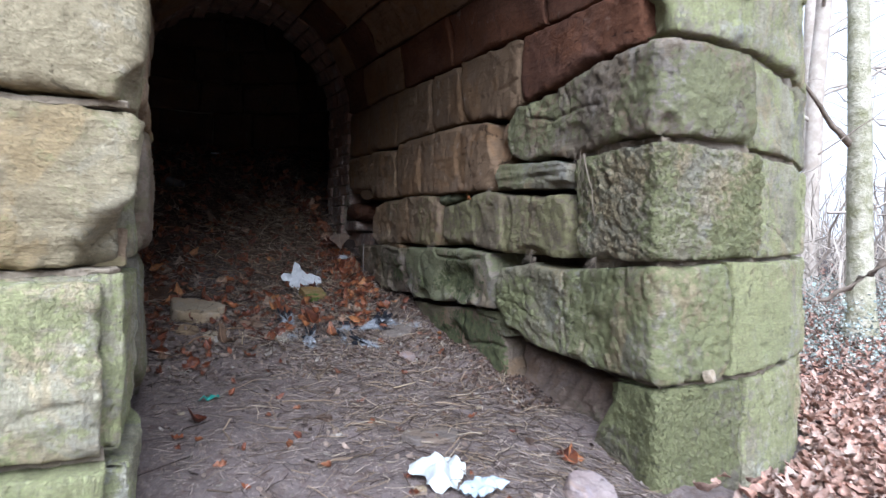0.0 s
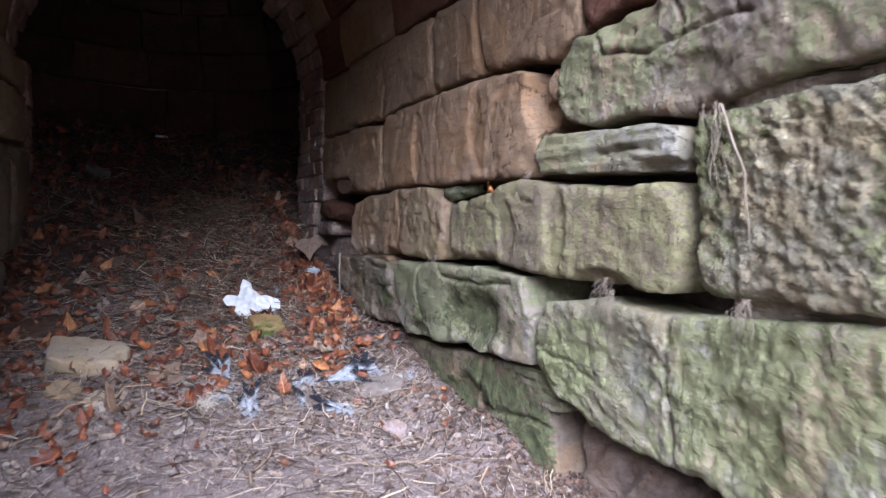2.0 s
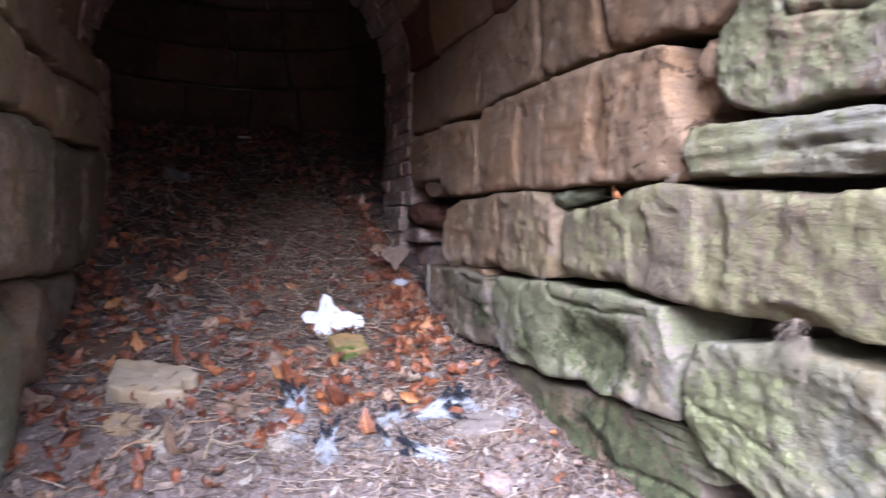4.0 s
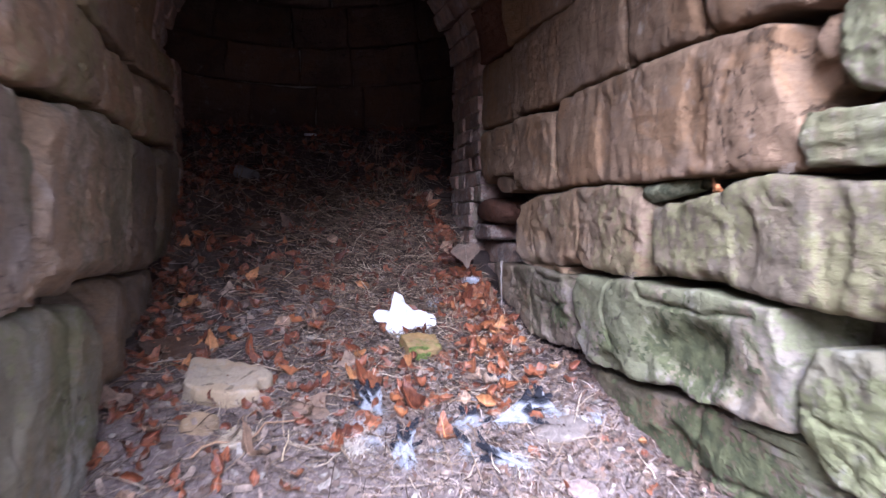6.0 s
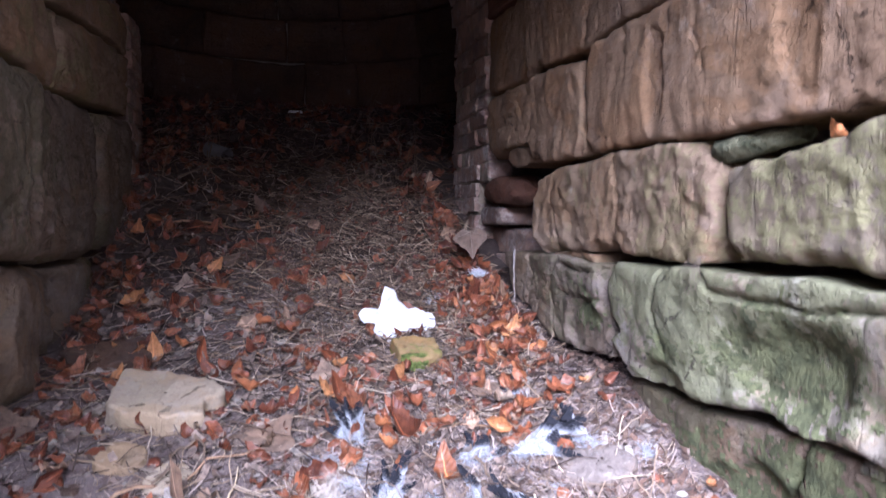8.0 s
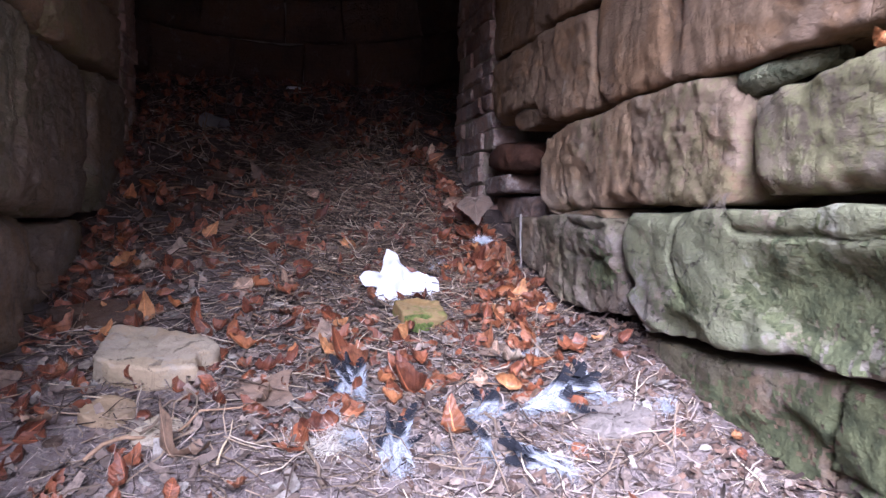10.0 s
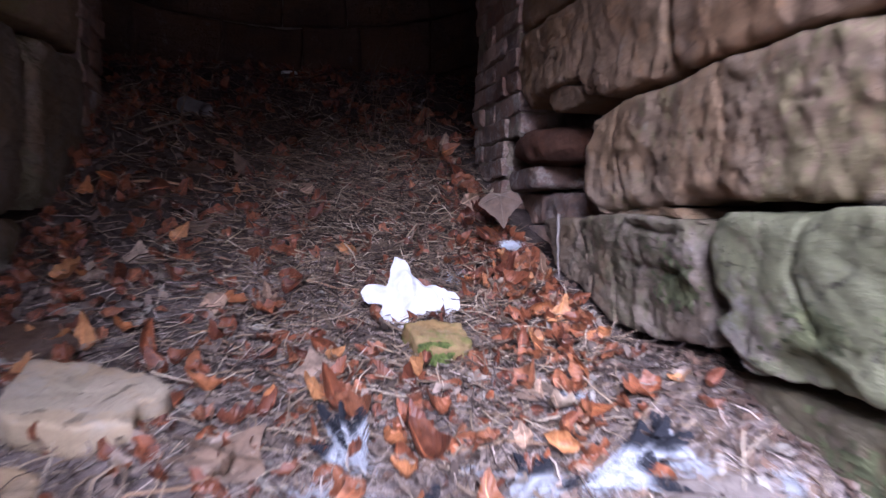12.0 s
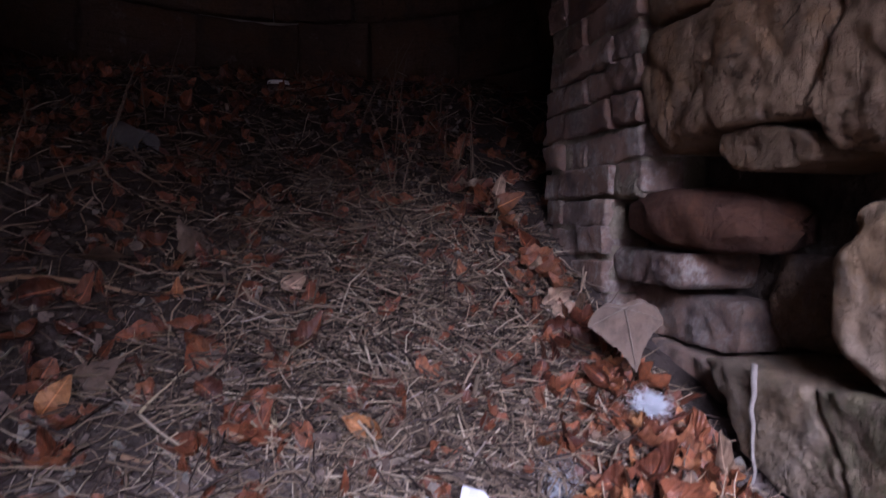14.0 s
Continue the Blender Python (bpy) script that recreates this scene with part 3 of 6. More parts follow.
def right_wall(s, z, d):
    """s > 0: along the passage; s < 0: round the corner and along the curved front. d: how far it stands out."""
    soft = 0.035
    if s > soft:
        lean = 0.67 + 0.035 * min(1, s / 0.4)
        return (lean - d, s, z)
    if s < -soft:
        run = -s - soft
        turn = radians(3) + run * BEND
        x = 0.67 + soft + (math.sin(turn) - math.sin(radians(3))) / BEND
        y = (math.cos(radians(3)) - math.cos(turn)) / BEND
        return (x + d * math.sin(turn), y - d * math.cos(turn), z)
    a = (soft - s) / (2 * soft) * radians(90)
    r = soft
    return (0.673 + r - (r + d) * math.cos(a), r - (r + d) * math.sin(a), z)


def left_wall(s, z, d):
    soft = 0.03
    wide = LEFT - 0.09 * max(0, 1 - s) + 0.05 * max(0, min(1, (s - 2.2) / 1.0)) if s > 0 else 0
    if s > soft:
        return (wide + d, s, z)
    if s < -soft:
        return (LEFT - 0.09 - soft - (-s - soft), -d + 0.0, z)
    a = (soft - s) / (2 * soft) * radians(90)
    return (LEFT - 0.09 - soft + (soft + d) * math.cos(a), soft - (soft + d) * math.sin(a), z)


def core(name, rows, label):
    return tagged(new(name, grid_mesh(name, rows, RUBBLE)), label, "wall", kind="structure")


def wall_core(shape, name, s_list, label, flush, deep=0.16, top=2.7):
    """The rough core behind the dressed stones."""
    zs = [-0.7, -0.3, 0, 0.3, 0.6, 0.9, 1.2, 1.6, 2.0, top]
    rows = [[shape(s, z, -(deep if s > flush else 0.034) + (0.02 if s > flush else 0.006) * n3(s * 5, z * 5, 4)) for s in s_list] for z in zs]
    wall = core(name, rows, label)
    # inside the passage the core gets the painted shade of the gaps
    wall.data.materials.append(GAP_SHADE)
    for face in wall.data.polygons:
        face.material_index = 1 if s_list[face.index % (len(s_list) - 1)] > flush else 0
    return wall


wall_right = wall_core(right_wall, "wall_right", [-2.6 + 0.1 * k for k in range(55)], "weathered sandstone block wall with open dark joints", -0.05)
wall_left = wall_core(left_wall, "wall_left", [-1.6 + 0.1 * k for k in range(49)], "coursed sandstone wall of the passage and its front", -0.27)

number = 0


def course(shape, wall, mat, rows, **more):
    global number
    for q in rows:
        number += 1
        stone(shape, q[:6], mat, wall, number, proud=q[6] if len(q) > 6 else 0.0, bites=q[7:], **more)


# the right side of the passage, from the foot of the pier inwards
def right_stone(mat, low, high, seed, **more):
    more.setdefault("rough", 0.9 if more.get("pit") else 0.62)
    return boulder_stone(right_wall, wall_right, mat, low, high, seed, **more)


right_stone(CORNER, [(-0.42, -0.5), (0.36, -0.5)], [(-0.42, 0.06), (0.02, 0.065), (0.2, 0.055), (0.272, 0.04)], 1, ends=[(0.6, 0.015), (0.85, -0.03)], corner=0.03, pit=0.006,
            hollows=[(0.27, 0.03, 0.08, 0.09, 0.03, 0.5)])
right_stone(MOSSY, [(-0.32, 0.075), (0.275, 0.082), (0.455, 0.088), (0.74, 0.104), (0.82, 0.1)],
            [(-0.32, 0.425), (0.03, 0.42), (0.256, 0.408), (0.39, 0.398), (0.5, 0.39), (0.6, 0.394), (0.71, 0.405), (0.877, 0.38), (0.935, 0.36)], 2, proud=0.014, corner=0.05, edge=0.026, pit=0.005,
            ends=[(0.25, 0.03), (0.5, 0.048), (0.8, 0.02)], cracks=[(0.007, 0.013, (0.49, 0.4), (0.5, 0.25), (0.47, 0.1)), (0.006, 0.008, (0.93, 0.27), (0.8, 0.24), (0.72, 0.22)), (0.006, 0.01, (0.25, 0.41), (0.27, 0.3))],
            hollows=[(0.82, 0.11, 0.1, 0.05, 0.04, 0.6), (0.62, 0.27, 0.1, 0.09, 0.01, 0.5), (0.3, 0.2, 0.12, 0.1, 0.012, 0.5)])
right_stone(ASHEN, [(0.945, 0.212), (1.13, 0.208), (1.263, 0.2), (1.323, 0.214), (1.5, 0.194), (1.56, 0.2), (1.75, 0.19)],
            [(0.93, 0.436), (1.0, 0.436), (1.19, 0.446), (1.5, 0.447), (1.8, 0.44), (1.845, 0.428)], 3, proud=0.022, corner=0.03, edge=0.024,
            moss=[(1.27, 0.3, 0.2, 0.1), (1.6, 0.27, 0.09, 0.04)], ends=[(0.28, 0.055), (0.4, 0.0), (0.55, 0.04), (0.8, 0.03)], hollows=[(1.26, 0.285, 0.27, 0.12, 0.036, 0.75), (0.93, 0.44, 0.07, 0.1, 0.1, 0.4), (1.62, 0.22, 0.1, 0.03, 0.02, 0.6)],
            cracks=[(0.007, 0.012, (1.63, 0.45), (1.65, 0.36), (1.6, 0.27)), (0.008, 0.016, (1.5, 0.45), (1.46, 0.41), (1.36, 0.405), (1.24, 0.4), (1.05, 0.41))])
right_stone(DRAB, [(1.86, 0.21), (2.03, 0.198), (2.19, 0.21), (2.376, 0.284), (2.45, 0.3)], [(1.885, 0.43), (2.1, 0.447), (2.5, 0.444), (2.575, 0.436)], 4, rough=1.1, pit=0.003, proud=0.014, corner=0.02, edge=0.018, comb=0.008, moss=[(1.95, 0.32, 0.1, 0.06)],
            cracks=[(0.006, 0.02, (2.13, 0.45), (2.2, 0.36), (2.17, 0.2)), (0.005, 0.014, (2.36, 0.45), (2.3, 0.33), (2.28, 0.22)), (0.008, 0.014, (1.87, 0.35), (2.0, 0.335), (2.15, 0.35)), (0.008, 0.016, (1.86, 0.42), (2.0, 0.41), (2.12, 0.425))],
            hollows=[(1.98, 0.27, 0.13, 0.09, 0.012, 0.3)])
right_stone(DRAB, [(0.8, -0.4), (1.9, -0.35)], [(0.94, 0.158), (1.0, 0.172), (1.13, 0.188), (1.32, 0.182), (1.54, 0.166), (1.71, 0.172), (1.88, 0.168)], 5, proud=-0.022, edge=0.02, comb=0.006, moss=[(1.2, 0.1, 0.3, 0.09), (1.5, 0.0, 0.3, 0.13), (1.0, 0.0, 0.2, 0.14)],
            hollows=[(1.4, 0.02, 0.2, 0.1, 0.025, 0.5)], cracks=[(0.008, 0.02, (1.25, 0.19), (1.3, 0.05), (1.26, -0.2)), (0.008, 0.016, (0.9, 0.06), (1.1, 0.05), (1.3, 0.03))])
right_stone(DRAB, [(1.9, -0.2), (2.35, 0.0)], [(1.9, 0.165), (2.1, 0.17), (2.3, 0.2)], 6, proud=-0.05)
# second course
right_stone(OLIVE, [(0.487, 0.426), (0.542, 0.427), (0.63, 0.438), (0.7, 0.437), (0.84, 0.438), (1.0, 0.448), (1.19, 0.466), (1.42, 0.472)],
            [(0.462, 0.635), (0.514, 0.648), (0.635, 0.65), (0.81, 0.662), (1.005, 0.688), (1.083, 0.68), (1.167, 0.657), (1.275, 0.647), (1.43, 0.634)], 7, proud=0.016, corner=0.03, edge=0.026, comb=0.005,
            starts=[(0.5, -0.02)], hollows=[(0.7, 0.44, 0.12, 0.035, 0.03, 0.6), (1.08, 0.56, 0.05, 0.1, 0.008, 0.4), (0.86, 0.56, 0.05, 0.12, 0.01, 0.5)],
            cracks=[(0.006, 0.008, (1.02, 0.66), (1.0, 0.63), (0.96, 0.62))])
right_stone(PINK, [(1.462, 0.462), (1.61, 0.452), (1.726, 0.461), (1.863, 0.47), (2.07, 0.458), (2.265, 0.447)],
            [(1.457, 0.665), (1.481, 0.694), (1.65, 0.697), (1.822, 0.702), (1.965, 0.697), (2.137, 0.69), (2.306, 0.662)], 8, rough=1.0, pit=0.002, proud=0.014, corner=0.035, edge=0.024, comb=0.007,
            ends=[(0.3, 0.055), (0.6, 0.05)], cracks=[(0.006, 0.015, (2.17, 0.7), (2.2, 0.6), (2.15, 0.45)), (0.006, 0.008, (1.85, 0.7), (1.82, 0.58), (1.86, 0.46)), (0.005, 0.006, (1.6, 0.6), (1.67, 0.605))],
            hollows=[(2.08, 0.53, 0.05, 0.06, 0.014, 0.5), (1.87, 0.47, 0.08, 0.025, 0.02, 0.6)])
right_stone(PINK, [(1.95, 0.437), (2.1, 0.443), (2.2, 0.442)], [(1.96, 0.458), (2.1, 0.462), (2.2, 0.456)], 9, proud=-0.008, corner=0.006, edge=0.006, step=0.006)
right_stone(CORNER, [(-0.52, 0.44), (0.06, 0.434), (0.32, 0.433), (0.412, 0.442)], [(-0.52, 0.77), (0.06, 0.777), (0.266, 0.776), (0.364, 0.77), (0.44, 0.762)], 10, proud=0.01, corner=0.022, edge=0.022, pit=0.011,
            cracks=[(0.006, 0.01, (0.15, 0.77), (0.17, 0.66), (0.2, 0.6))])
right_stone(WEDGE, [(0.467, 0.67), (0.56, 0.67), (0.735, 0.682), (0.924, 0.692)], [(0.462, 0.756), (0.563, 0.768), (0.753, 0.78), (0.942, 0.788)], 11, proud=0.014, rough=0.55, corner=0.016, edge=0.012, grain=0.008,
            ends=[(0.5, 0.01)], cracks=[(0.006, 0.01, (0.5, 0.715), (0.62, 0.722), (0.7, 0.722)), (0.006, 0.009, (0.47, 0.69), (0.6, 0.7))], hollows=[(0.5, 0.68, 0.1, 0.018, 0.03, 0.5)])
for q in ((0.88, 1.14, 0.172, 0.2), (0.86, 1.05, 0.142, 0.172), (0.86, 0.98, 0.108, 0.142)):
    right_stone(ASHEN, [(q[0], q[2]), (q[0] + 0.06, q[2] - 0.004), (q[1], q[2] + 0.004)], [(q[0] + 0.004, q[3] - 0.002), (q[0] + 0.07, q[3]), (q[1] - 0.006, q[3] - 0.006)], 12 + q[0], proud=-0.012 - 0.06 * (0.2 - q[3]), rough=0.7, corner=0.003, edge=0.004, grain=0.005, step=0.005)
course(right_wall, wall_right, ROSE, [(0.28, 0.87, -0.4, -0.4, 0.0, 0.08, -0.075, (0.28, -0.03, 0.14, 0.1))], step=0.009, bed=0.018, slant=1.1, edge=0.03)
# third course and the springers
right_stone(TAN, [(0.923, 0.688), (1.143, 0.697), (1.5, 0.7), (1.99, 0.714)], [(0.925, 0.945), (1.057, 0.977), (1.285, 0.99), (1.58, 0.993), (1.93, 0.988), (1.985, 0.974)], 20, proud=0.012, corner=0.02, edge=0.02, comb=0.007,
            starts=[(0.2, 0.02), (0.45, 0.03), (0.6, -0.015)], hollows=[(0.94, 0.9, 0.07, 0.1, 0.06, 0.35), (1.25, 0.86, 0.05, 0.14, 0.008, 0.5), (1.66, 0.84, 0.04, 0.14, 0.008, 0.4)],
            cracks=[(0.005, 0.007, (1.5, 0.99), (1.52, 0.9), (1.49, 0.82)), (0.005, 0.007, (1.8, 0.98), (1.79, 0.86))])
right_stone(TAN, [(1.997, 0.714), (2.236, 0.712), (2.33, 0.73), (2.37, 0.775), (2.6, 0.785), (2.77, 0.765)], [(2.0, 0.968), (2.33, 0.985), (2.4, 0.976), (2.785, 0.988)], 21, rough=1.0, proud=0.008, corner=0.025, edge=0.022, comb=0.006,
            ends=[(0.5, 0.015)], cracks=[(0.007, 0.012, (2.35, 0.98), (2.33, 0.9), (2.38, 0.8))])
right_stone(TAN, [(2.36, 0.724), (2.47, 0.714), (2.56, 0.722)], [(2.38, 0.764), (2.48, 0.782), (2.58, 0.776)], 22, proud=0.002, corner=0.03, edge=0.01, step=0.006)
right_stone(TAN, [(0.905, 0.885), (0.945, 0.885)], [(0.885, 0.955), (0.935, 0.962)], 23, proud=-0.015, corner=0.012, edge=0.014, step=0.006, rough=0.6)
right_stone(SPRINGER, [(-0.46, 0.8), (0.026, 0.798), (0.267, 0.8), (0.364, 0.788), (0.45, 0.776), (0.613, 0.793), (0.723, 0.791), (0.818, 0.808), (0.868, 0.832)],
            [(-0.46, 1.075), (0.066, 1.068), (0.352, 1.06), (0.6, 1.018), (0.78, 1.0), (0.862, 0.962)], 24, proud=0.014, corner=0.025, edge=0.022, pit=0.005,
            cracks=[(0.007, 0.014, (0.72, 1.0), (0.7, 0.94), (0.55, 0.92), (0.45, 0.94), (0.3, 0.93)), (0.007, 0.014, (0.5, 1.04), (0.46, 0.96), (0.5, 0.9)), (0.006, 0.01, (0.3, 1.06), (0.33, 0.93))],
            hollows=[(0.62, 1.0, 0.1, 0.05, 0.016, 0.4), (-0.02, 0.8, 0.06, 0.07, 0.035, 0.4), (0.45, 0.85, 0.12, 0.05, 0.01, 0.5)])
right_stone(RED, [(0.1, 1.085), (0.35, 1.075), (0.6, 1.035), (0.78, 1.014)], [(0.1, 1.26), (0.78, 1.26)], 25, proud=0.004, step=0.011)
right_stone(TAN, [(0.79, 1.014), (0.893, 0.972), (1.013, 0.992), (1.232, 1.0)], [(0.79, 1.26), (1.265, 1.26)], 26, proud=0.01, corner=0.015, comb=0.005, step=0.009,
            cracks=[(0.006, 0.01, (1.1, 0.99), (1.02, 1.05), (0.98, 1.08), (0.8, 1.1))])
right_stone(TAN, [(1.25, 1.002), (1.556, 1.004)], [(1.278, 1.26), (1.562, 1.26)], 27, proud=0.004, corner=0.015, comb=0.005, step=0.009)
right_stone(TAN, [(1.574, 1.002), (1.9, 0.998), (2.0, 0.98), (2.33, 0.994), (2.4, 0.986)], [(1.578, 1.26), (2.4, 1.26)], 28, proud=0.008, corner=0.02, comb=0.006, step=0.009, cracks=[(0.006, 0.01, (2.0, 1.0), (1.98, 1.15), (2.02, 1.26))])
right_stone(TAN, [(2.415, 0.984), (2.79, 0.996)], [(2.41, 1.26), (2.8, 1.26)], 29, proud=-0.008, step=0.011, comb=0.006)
boulder = []
for k in range(19):
    t = -1 + k / 9
    r = math.sqrt(max(0.001, 1 - abs(t) ** 2.6))
    boulder.append([(0.792 - 0.088 * r * math.copysign(abs(math.cos(a)) ** 0.75, math.cos(a)) + 0.014 * n3(t * 3.5, math.cos(a) * 2, math.sin(a) * 2) + 0.008 * n3(t * 11, math.cos(a) * 5, math.sin(a) * 5), 2.695 + 0.215 * t,
                     0.648 + 0.012 * t + 0.055 * r * math.copysign(abs(math.sin(a)) ** 0.7, math.sin(a)) + 0.014 * n3(t * 3, math.sin(a) * 1.8, math.cos(a) * 1.8 + 9)) for a in (math.pi * q / 12 for q in range(24))])
part("stone", grid_mesh("stone", boulder, RED, close=True), wall_right, "rounded dark red stone in a gap")
# old mortar left in the joints round the corner
for q in ((-2.4, 0.44, 0.762, 0.755, 0.805, 0.8), (-2.4, 0.37, 0.41, 0.385, 0.44, 0.438), (-2.4, 0.2, 0.052, 0.045, 0.085, 0.085)):
    number += 1
    part("mortar_joint", grid_mesh("mortar_joint", block(right_wall, q, number, proud=-0.034 if 0.37 in q else -0.022, rough=1.2, step=0.012, edge=0.006, depth=0.12), MORTAR), wall_right, "crumbling pale mortar")
for q in ((-1.5, 0.06, 0.757, 0.742, 0.79, 0.762), (-1.5, -0.02, 0.405, 0.408, 0.434, 0.434), (-1.5, -0.06, 0.052, 0.05, 0.083, 0.083)):
    number += 1
    part("mortar_joint", grid_mesh("mortar_joint", block(left_wall, q, number, proud=-0.026, rough=1.2, step=0.012, edge=0.006, depth=0.12), MORTAR), wall_left, "crumbling pale mortar")
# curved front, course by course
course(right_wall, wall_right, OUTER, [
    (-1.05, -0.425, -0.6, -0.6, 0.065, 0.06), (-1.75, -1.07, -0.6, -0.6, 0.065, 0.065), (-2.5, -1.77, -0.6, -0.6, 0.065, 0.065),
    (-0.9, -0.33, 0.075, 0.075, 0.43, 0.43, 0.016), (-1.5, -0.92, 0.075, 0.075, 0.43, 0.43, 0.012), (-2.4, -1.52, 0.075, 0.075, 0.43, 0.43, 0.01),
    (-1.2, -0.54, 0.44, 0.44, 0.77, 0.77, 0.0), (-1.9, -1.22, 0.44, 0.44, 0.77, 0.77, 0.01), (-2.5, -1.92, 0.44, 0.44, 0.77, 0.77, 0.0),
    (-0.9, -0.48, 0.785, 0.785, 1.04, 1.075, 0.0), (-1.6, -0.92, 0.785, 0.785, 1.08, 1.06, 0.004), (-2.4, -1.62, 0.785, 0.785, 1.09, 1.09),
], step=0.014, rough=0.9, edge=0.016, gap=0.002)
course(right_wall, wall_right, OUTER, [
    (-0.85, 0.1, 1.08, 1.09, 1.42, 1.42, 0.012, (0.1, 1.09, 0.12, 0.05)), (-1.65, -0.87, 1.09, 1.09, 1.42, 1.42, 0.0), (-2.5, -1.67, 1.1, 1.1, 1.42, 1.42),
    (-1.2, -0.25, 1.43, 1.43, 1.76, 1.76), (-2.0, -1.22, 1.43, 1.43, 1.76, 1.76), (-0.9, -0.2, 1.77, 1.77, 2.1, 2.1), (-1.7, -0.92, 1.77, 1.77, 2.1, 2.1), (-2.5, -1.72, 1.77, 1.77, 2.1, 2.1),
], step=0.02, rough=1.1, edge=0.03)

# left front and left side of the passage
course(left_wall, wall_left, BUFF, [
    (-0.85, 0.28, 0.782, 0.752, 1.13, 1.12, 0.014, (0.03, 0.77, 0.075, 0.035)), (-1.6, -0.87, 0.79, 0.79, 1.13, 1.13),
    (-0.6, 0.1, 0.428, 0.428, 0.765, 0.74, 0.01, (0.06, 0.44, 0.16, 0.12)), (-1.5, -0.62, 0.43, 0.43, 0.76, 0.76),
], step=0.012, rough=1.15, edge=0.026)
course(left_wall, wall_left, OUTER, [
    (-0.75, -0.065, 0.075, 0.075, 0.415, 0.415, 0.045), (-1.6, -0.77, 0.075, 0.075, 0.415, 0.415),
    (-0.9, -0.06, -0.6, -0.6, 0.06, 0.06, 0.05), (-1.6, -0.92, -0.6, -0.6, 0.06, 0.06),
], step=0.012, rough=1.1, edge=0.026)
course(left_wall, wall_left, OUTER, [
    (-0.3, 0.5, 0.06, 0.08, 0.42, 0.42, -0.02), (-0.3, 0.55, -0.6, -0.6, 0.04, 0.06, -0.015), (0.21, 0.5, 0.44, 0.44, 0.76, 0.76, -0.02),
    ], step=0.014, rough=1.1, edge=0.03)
def left_stone(mat, low, high, seed, **more):
    more.setdefault("rough", 1.0)
    return boulder_stone(left_wall, wall_left, mat, low, high, seed, **more)


left_stone(DRAB, [(0.56, -0.5), (1.15, -0.45)], [(0.56, 0.11), (1.1, 0.1)], 40, proud=-0.06, corner=0.06, edge=0.05, step=0.012)
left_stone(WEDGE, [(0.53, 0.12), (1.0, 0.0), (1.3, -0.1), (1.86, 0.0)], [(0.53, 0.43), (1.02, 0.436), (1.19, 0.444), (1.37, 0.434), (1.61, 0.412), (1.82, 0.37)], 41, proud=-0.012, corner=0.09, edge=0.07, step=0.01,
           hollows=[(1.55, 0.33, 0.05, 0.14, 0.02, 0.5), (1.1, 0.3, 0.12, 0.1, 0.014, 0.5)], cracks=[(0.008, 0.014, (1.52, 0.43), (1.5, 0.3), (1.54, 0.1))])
left_stone(DRAB, [(1.89, 0.12), (2.32, 0.16)], [(1.86, 0.43), (2.05, 0.445), (2.32, 0.425)], 42, proud=-0.01, corner=0.11, edge=0.07, step=0.01)
left_stone(DRAB, [(2.36, 0.2), (2.75, 0.27)], [(2.36, 0.42), (2.75, 0.43)], 43, proud=-0.02, corner=0.05, edge=0.04, step=0.012)
left_stone(DRAB, [(0.52, 0.45), (1.17, 0.452)], [(0.52, 0.785), (1.18, 0.8)], 44, proud=0.01, corner=0.03, edge=0.035, step=0.01, hollows=[(0.9, 0.47, 0.25, 0.06, 0.04, 0.6)])
left_stone(DRAB, [(1.19, 0.452), (1.46, 0.448), (1.68, 0.465), (1.9, 0.475), (2.2, 0.44)], [(1.2, 0.8), (1.48, 0.83), (1.84, 0.868), (2.2, 0.862)], 45, proud=0.024, corner=0.035, edge=0.05, step=0.01, comb=0.006,
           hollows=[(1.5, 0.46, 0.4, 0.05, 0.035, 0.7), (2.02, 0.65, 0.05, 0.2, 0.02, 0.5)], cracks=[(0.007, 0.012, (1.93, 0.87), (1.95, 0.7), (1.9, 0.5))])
left_stone(DRAB, [(2.24, 0.435), (2.66, 0.44)], [(2.24, 0.862), (2.67, 0.87)], 46, proud=-0.006, corner=0.03, edge=0.04, step=0.01, comb=0.007)
left_stone(DRAB, [(2.7, 0.45), (3.1, 0.5)], [(2.7, 0.87), (3.1, 0.895)], 47, proud=0.008, corner=0.03, edge=0.035, step=0.01, comb=0.006)
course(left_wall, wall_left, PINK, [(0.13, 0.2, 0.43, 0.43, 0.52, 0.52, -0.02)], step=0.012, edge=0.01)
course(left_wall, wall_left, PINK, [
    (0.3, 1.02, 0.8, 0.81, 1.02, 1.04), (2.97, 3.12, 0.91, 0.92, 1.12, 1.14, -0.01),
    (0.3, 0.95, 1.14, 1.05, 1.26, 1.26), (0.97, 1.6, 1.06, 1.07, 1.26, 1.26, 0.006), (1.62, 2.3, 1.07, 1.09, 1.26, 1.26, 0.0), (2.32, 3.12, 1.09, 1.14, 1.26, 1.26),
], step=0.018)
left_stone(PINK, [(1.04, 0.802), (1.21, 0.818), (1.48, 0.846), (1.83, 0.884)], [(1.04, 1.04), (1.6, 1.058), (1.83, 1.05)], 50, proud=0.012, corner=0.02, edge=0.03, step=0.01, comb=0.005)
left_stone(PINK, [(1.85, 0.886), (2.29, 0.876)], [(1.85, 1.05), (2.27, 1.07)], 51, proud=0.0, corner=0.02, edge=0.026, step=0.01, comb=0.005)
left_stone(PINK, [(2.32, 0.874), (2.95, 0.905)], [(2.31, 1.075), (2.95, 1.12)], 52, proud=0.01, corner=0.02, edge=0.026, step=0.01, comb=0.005)


